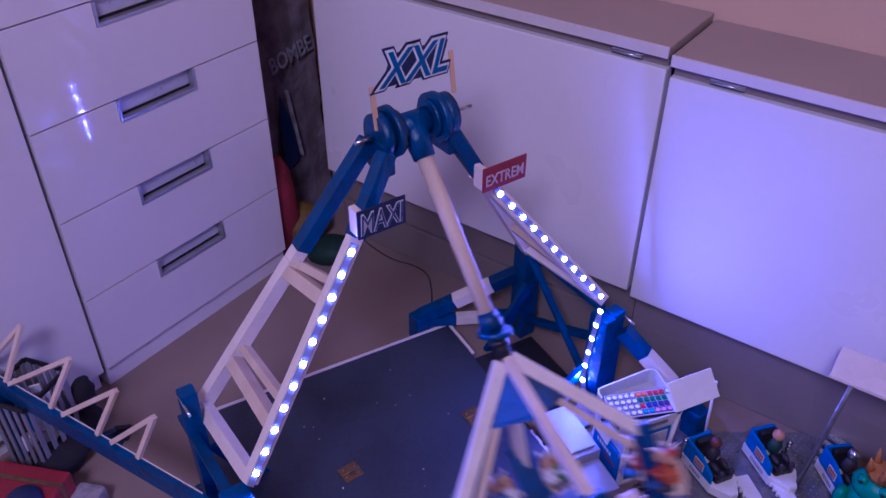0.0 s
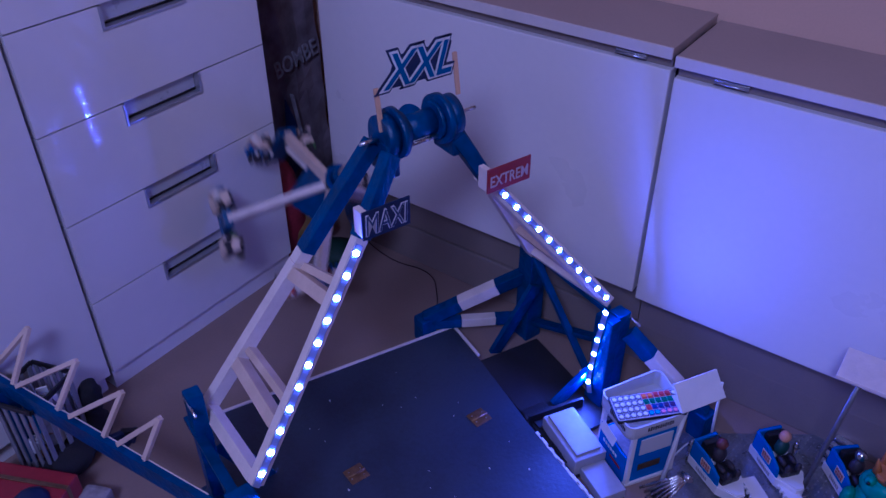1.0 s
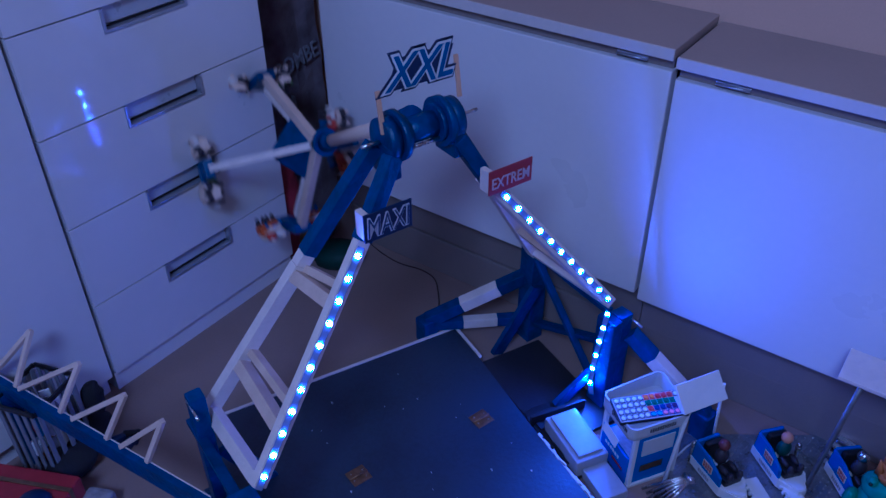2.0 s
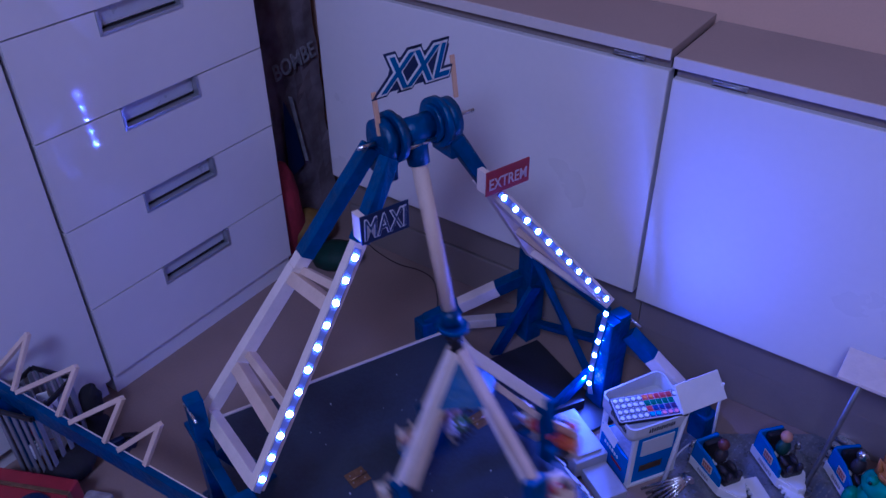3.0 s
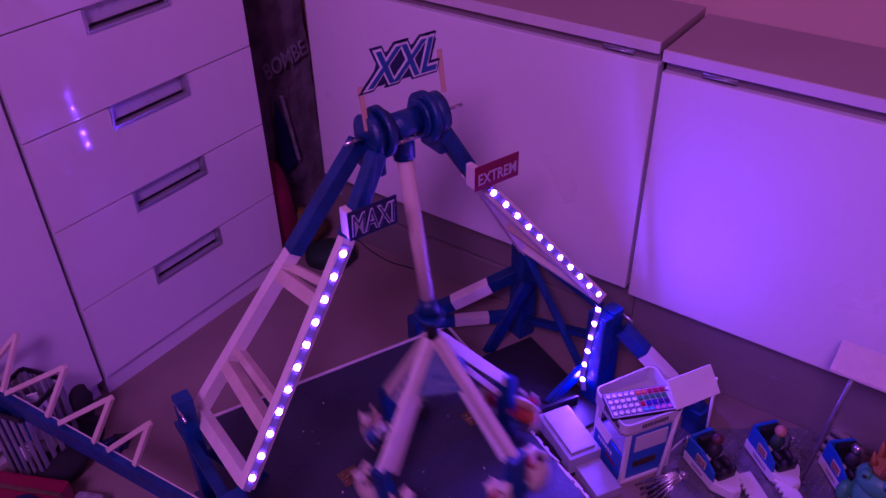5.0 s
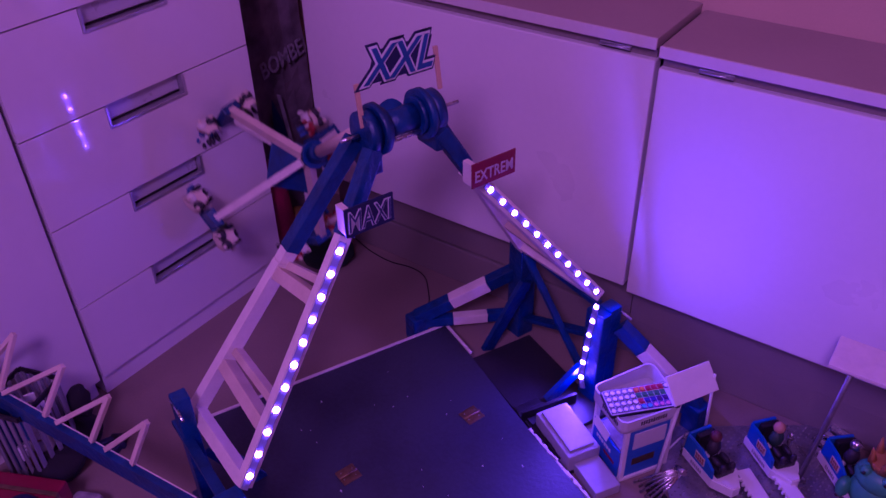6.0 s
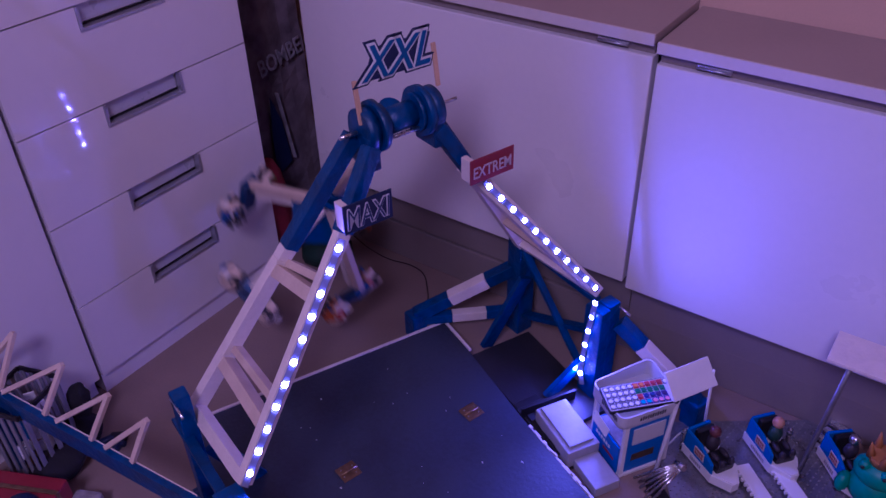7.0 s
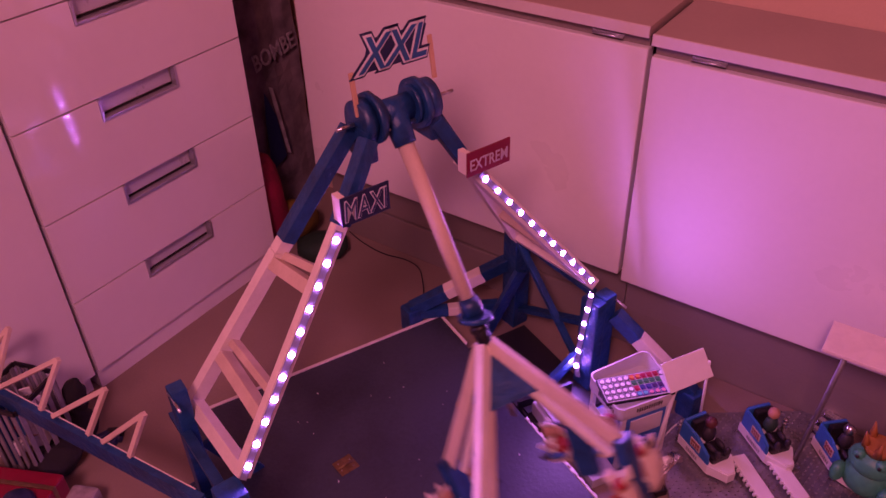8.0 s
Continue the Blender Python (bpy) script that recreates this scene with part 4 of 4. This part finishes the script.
for s in (-1, 1):
    ball_bm((0.018 * s, -0.020, 0.098), 0.010, fb, (1, 1, 1), 8, 0)
    ball_bm((0.018 * s, -0.0285, 0.099), 0.0035, fb, (1, 1, 1), 8, 2)
    ball_bm((0.040 * s, -0.018, 0.035), 0.012, fb, (1, 1.4, 1.8), 8, 0)
k0 = len(fb.faces)
tube_bm((0, 0, 0.104), (0, 0, 0.120), 0.021, 0.024, n=16, bm=fb)
for i in range(5):
    an = radians(72 * i)
    tube_bm((0.021 * math.cos(an), 0.021 * math.sin(an), 0.116), (0.027 * math.cos(an), 0.027 * math.sin(an), 0.146), 0.008, 0.001, n=6, bm=fb)
for i, f in enumerate(fb.faces):
    if i >= k0:
        f.material_index = 1
solid("frog_figure", fb, (GREEN, GOLD, BLACK), "green toy frog figure with a golden crown", "toy figure", pose(0.100, 1.112, 0.006, 0, 0, -14))

# ---------------------------------------------------------------- clutter beside the tall cabinet
crate = thing("slatted_crate", "grey slatted crate filled with small things", "crate", pose(-1.142, 0.380, 0.0, 0, 0, 18) @ Matrix.Diagonal((0.66, 0.78, 1, 1)))
part("bottom", box_bm(0.13, 0.13, 0.006, (0, 0, 0.005)), GREYP, crate)
for sx, sy, lx, ly in ((0, -1, 1, 0), (0, 1, 1, 0), (-1, 0, 0, 1), (1, 0, 0, 1)):
    for i in range(5):
        o = -0.052 + i * 0.026
        part("slat", box_bm(0.012 if lx else 0.004, 0.012 if ly else 0.004, 0.175, (sx * 0.063 + o * lx, sy * 0.063 + o * ly, 0.0955), 0.001), SLAT, crate)
    part("crate_rim", box_bm(0.126 if lx else 0.006, 0.126 if ly else 0.006, 0.010, (sx * 0.065, sy * 0.065, 0.185), 0.001), BLACK, crate)
rng = random.Random(9)
for i in range(16):
    mtl = rng.choice([RED, PAPER, SKY, BLACK, BRASS, GREYP, SLAT])
    s = rng.uniform(0.012, 0.030)
    solid("small_toy_part", box_bm(s, s * 0.7, s * 1.3, (0, 0, 0), 0.002), mtl, "small toy part lying in the crate", "toy part",
          pose(-1.142 + rng.uniform(-0.024, 0.024), 0.380 + rng.uniform(-0.030, 0.030), 0.020 + 0.010 * (i % 9), rng.uniform(-40, 40), rng.uniform(-40, 40), rng.uniform(0, 180)), group="small parts in the crate")
jk = bmesh.new()
for c, r, q in (((0, 0, 0.045), 0.036, (0.8, 0.7, 1.3)), ((0.006, 0.010, 0.105), 0.026, (0.75, 0.7, 1.6)), ((0.010, -0.075, 0.030), 0.042, (1.0, 1.4, 0.7)), ((-0.010, -0.040, 0.055), 0.030, (0.8, 1.3, 1.0))):
    ball_bm(c, r, jk, q, 16)
solid("black_cloth", roughen(roughen(jk, 0.012, 22), 0.004, 70), mat("black_cloth", (0.012, 0.011, 0.016), 0.85, 0.3, 40, 0.5, 200), "crumpled black cloth heaped on the floor", "cloth", pose(-1.128, 0.452, 0.0, 0, 0, 10))
rng = random.Random(21)
for i, (x, y) in enumerate(((-1.085, 0.488), (-1.068, 0.470), (-1.052, 0.452), (-1.095, 0.466))):
    b = box_bm(0.030, 0.012, 0.016, (0, 0, 0.008), 0.003)
    tube_bm((0.010, -0.010, 0.006), (0.010, 0.010, 0.006), 0.006, n=10, bm=b)
    solid("dark_toy_part", b, NAVY if i % 2 else BLACK, "small dark toy part on the floor", "toy part", pose(x, y, 0.0, 0, 0, 40 + 70 * i), group="dark toy parts on the floor")
for i, (x, y, h) in enumerate(((-1.165, 0.395, 0.185), (-1.158, 0.368, 0.195), (-1.142, 0.398, 0.180), (-1.128, 0.366, 0.185), (-1.120, 0.390, 0.170))):
    solid("card_strip", box_bm(0.018, 0.003, h, (0, 0, h / 2 + 0.009), 0.0008), (PAPER, SKY, PAPER, GREYP, PAPER)[i], "narrow upright card in the crate", "card", pose(x, y, 0.0, 6, 4 * (i % 2), 30 + 15 * i), group="cards in the crate")
rp = thing("red_toy_box", "red toy box with a gold stripe and a blue knob", "toy box", pose(-1.055, 0.272, 0.0, 0, 0, 25))
part("box", box_bm(0.17, 0.10, 0.085, (-0.01, 0, 0.0425), 0.004), RED, rp)
part("stripe", box_bm(0.172, 0.008, 0.0872, (-0.01, 0.020, 0.0436), 0.001), BRASS, rp, "gold stripe")
part("knob", ball_bm((0.035, -0.020, 0.088), 0.030, squash=(1, 1, 0.7)), NAVY, rp, "round navy knob")
ww = thing("grey_block", "small grey block with rounded corners on the floor", "block", pose(-0.985, 0.352, 0.0, 0, 0, 25))
part("body", box_bm(0.05, 0.04, 0.045, (0, 0, 0.0225), 0.008), GREYP, ww)


# ---------------------------------------------------------------- what moves
SWING = [(0.0, 39.9), (0.2, 21.2), (0.4, 1.2), (0.6, -17.5), (0.8, -34.5), (1.0, -48.0), (1.2, -57.9), (1.4, -64.6), (1.6, -67.3), (1.8, -66.3), (2.0, -60.5), (2.2, -50.5), (2.4, -36.5),
         (2.6, -19.0), (2.8, -1.0), (3.0, 17.5), (3.2, 35.0), (3.4, 50.1), (3.6, 60.0), (3.8, 65.7), (4.0, 67.0), (4.2, 63.2), (4.4, 55.2), (4.6, 42.1), (4.8, 27.0), (5.0, 11.0),
         (5.2, -6.0), (5.4, -22.5), (5.6, -37.0), (5.8, -48.0), (6.0, -55.5), (6.2, -59.3), (6.4, -60.0), (6.6, -57.7), (6.8, -51.2), (7.0, -40.5), (7.2, -26.0), (7.4, -10.4), (7.6, 5.6), (7.8, 20.6), (8.0, 35.8)]


def motions():
    walk(pend, [(t, RIDE @ pose(-0.0108, -0.002, 0.6726, 0, -a, 0)) for t, a in SWING])
    walk(rotor, [(t, pose(0, 0, -PA, 0, 0, -15.5 + 5.12 * t)) for t in (0, 2, 4, 6, 8)])


motions()
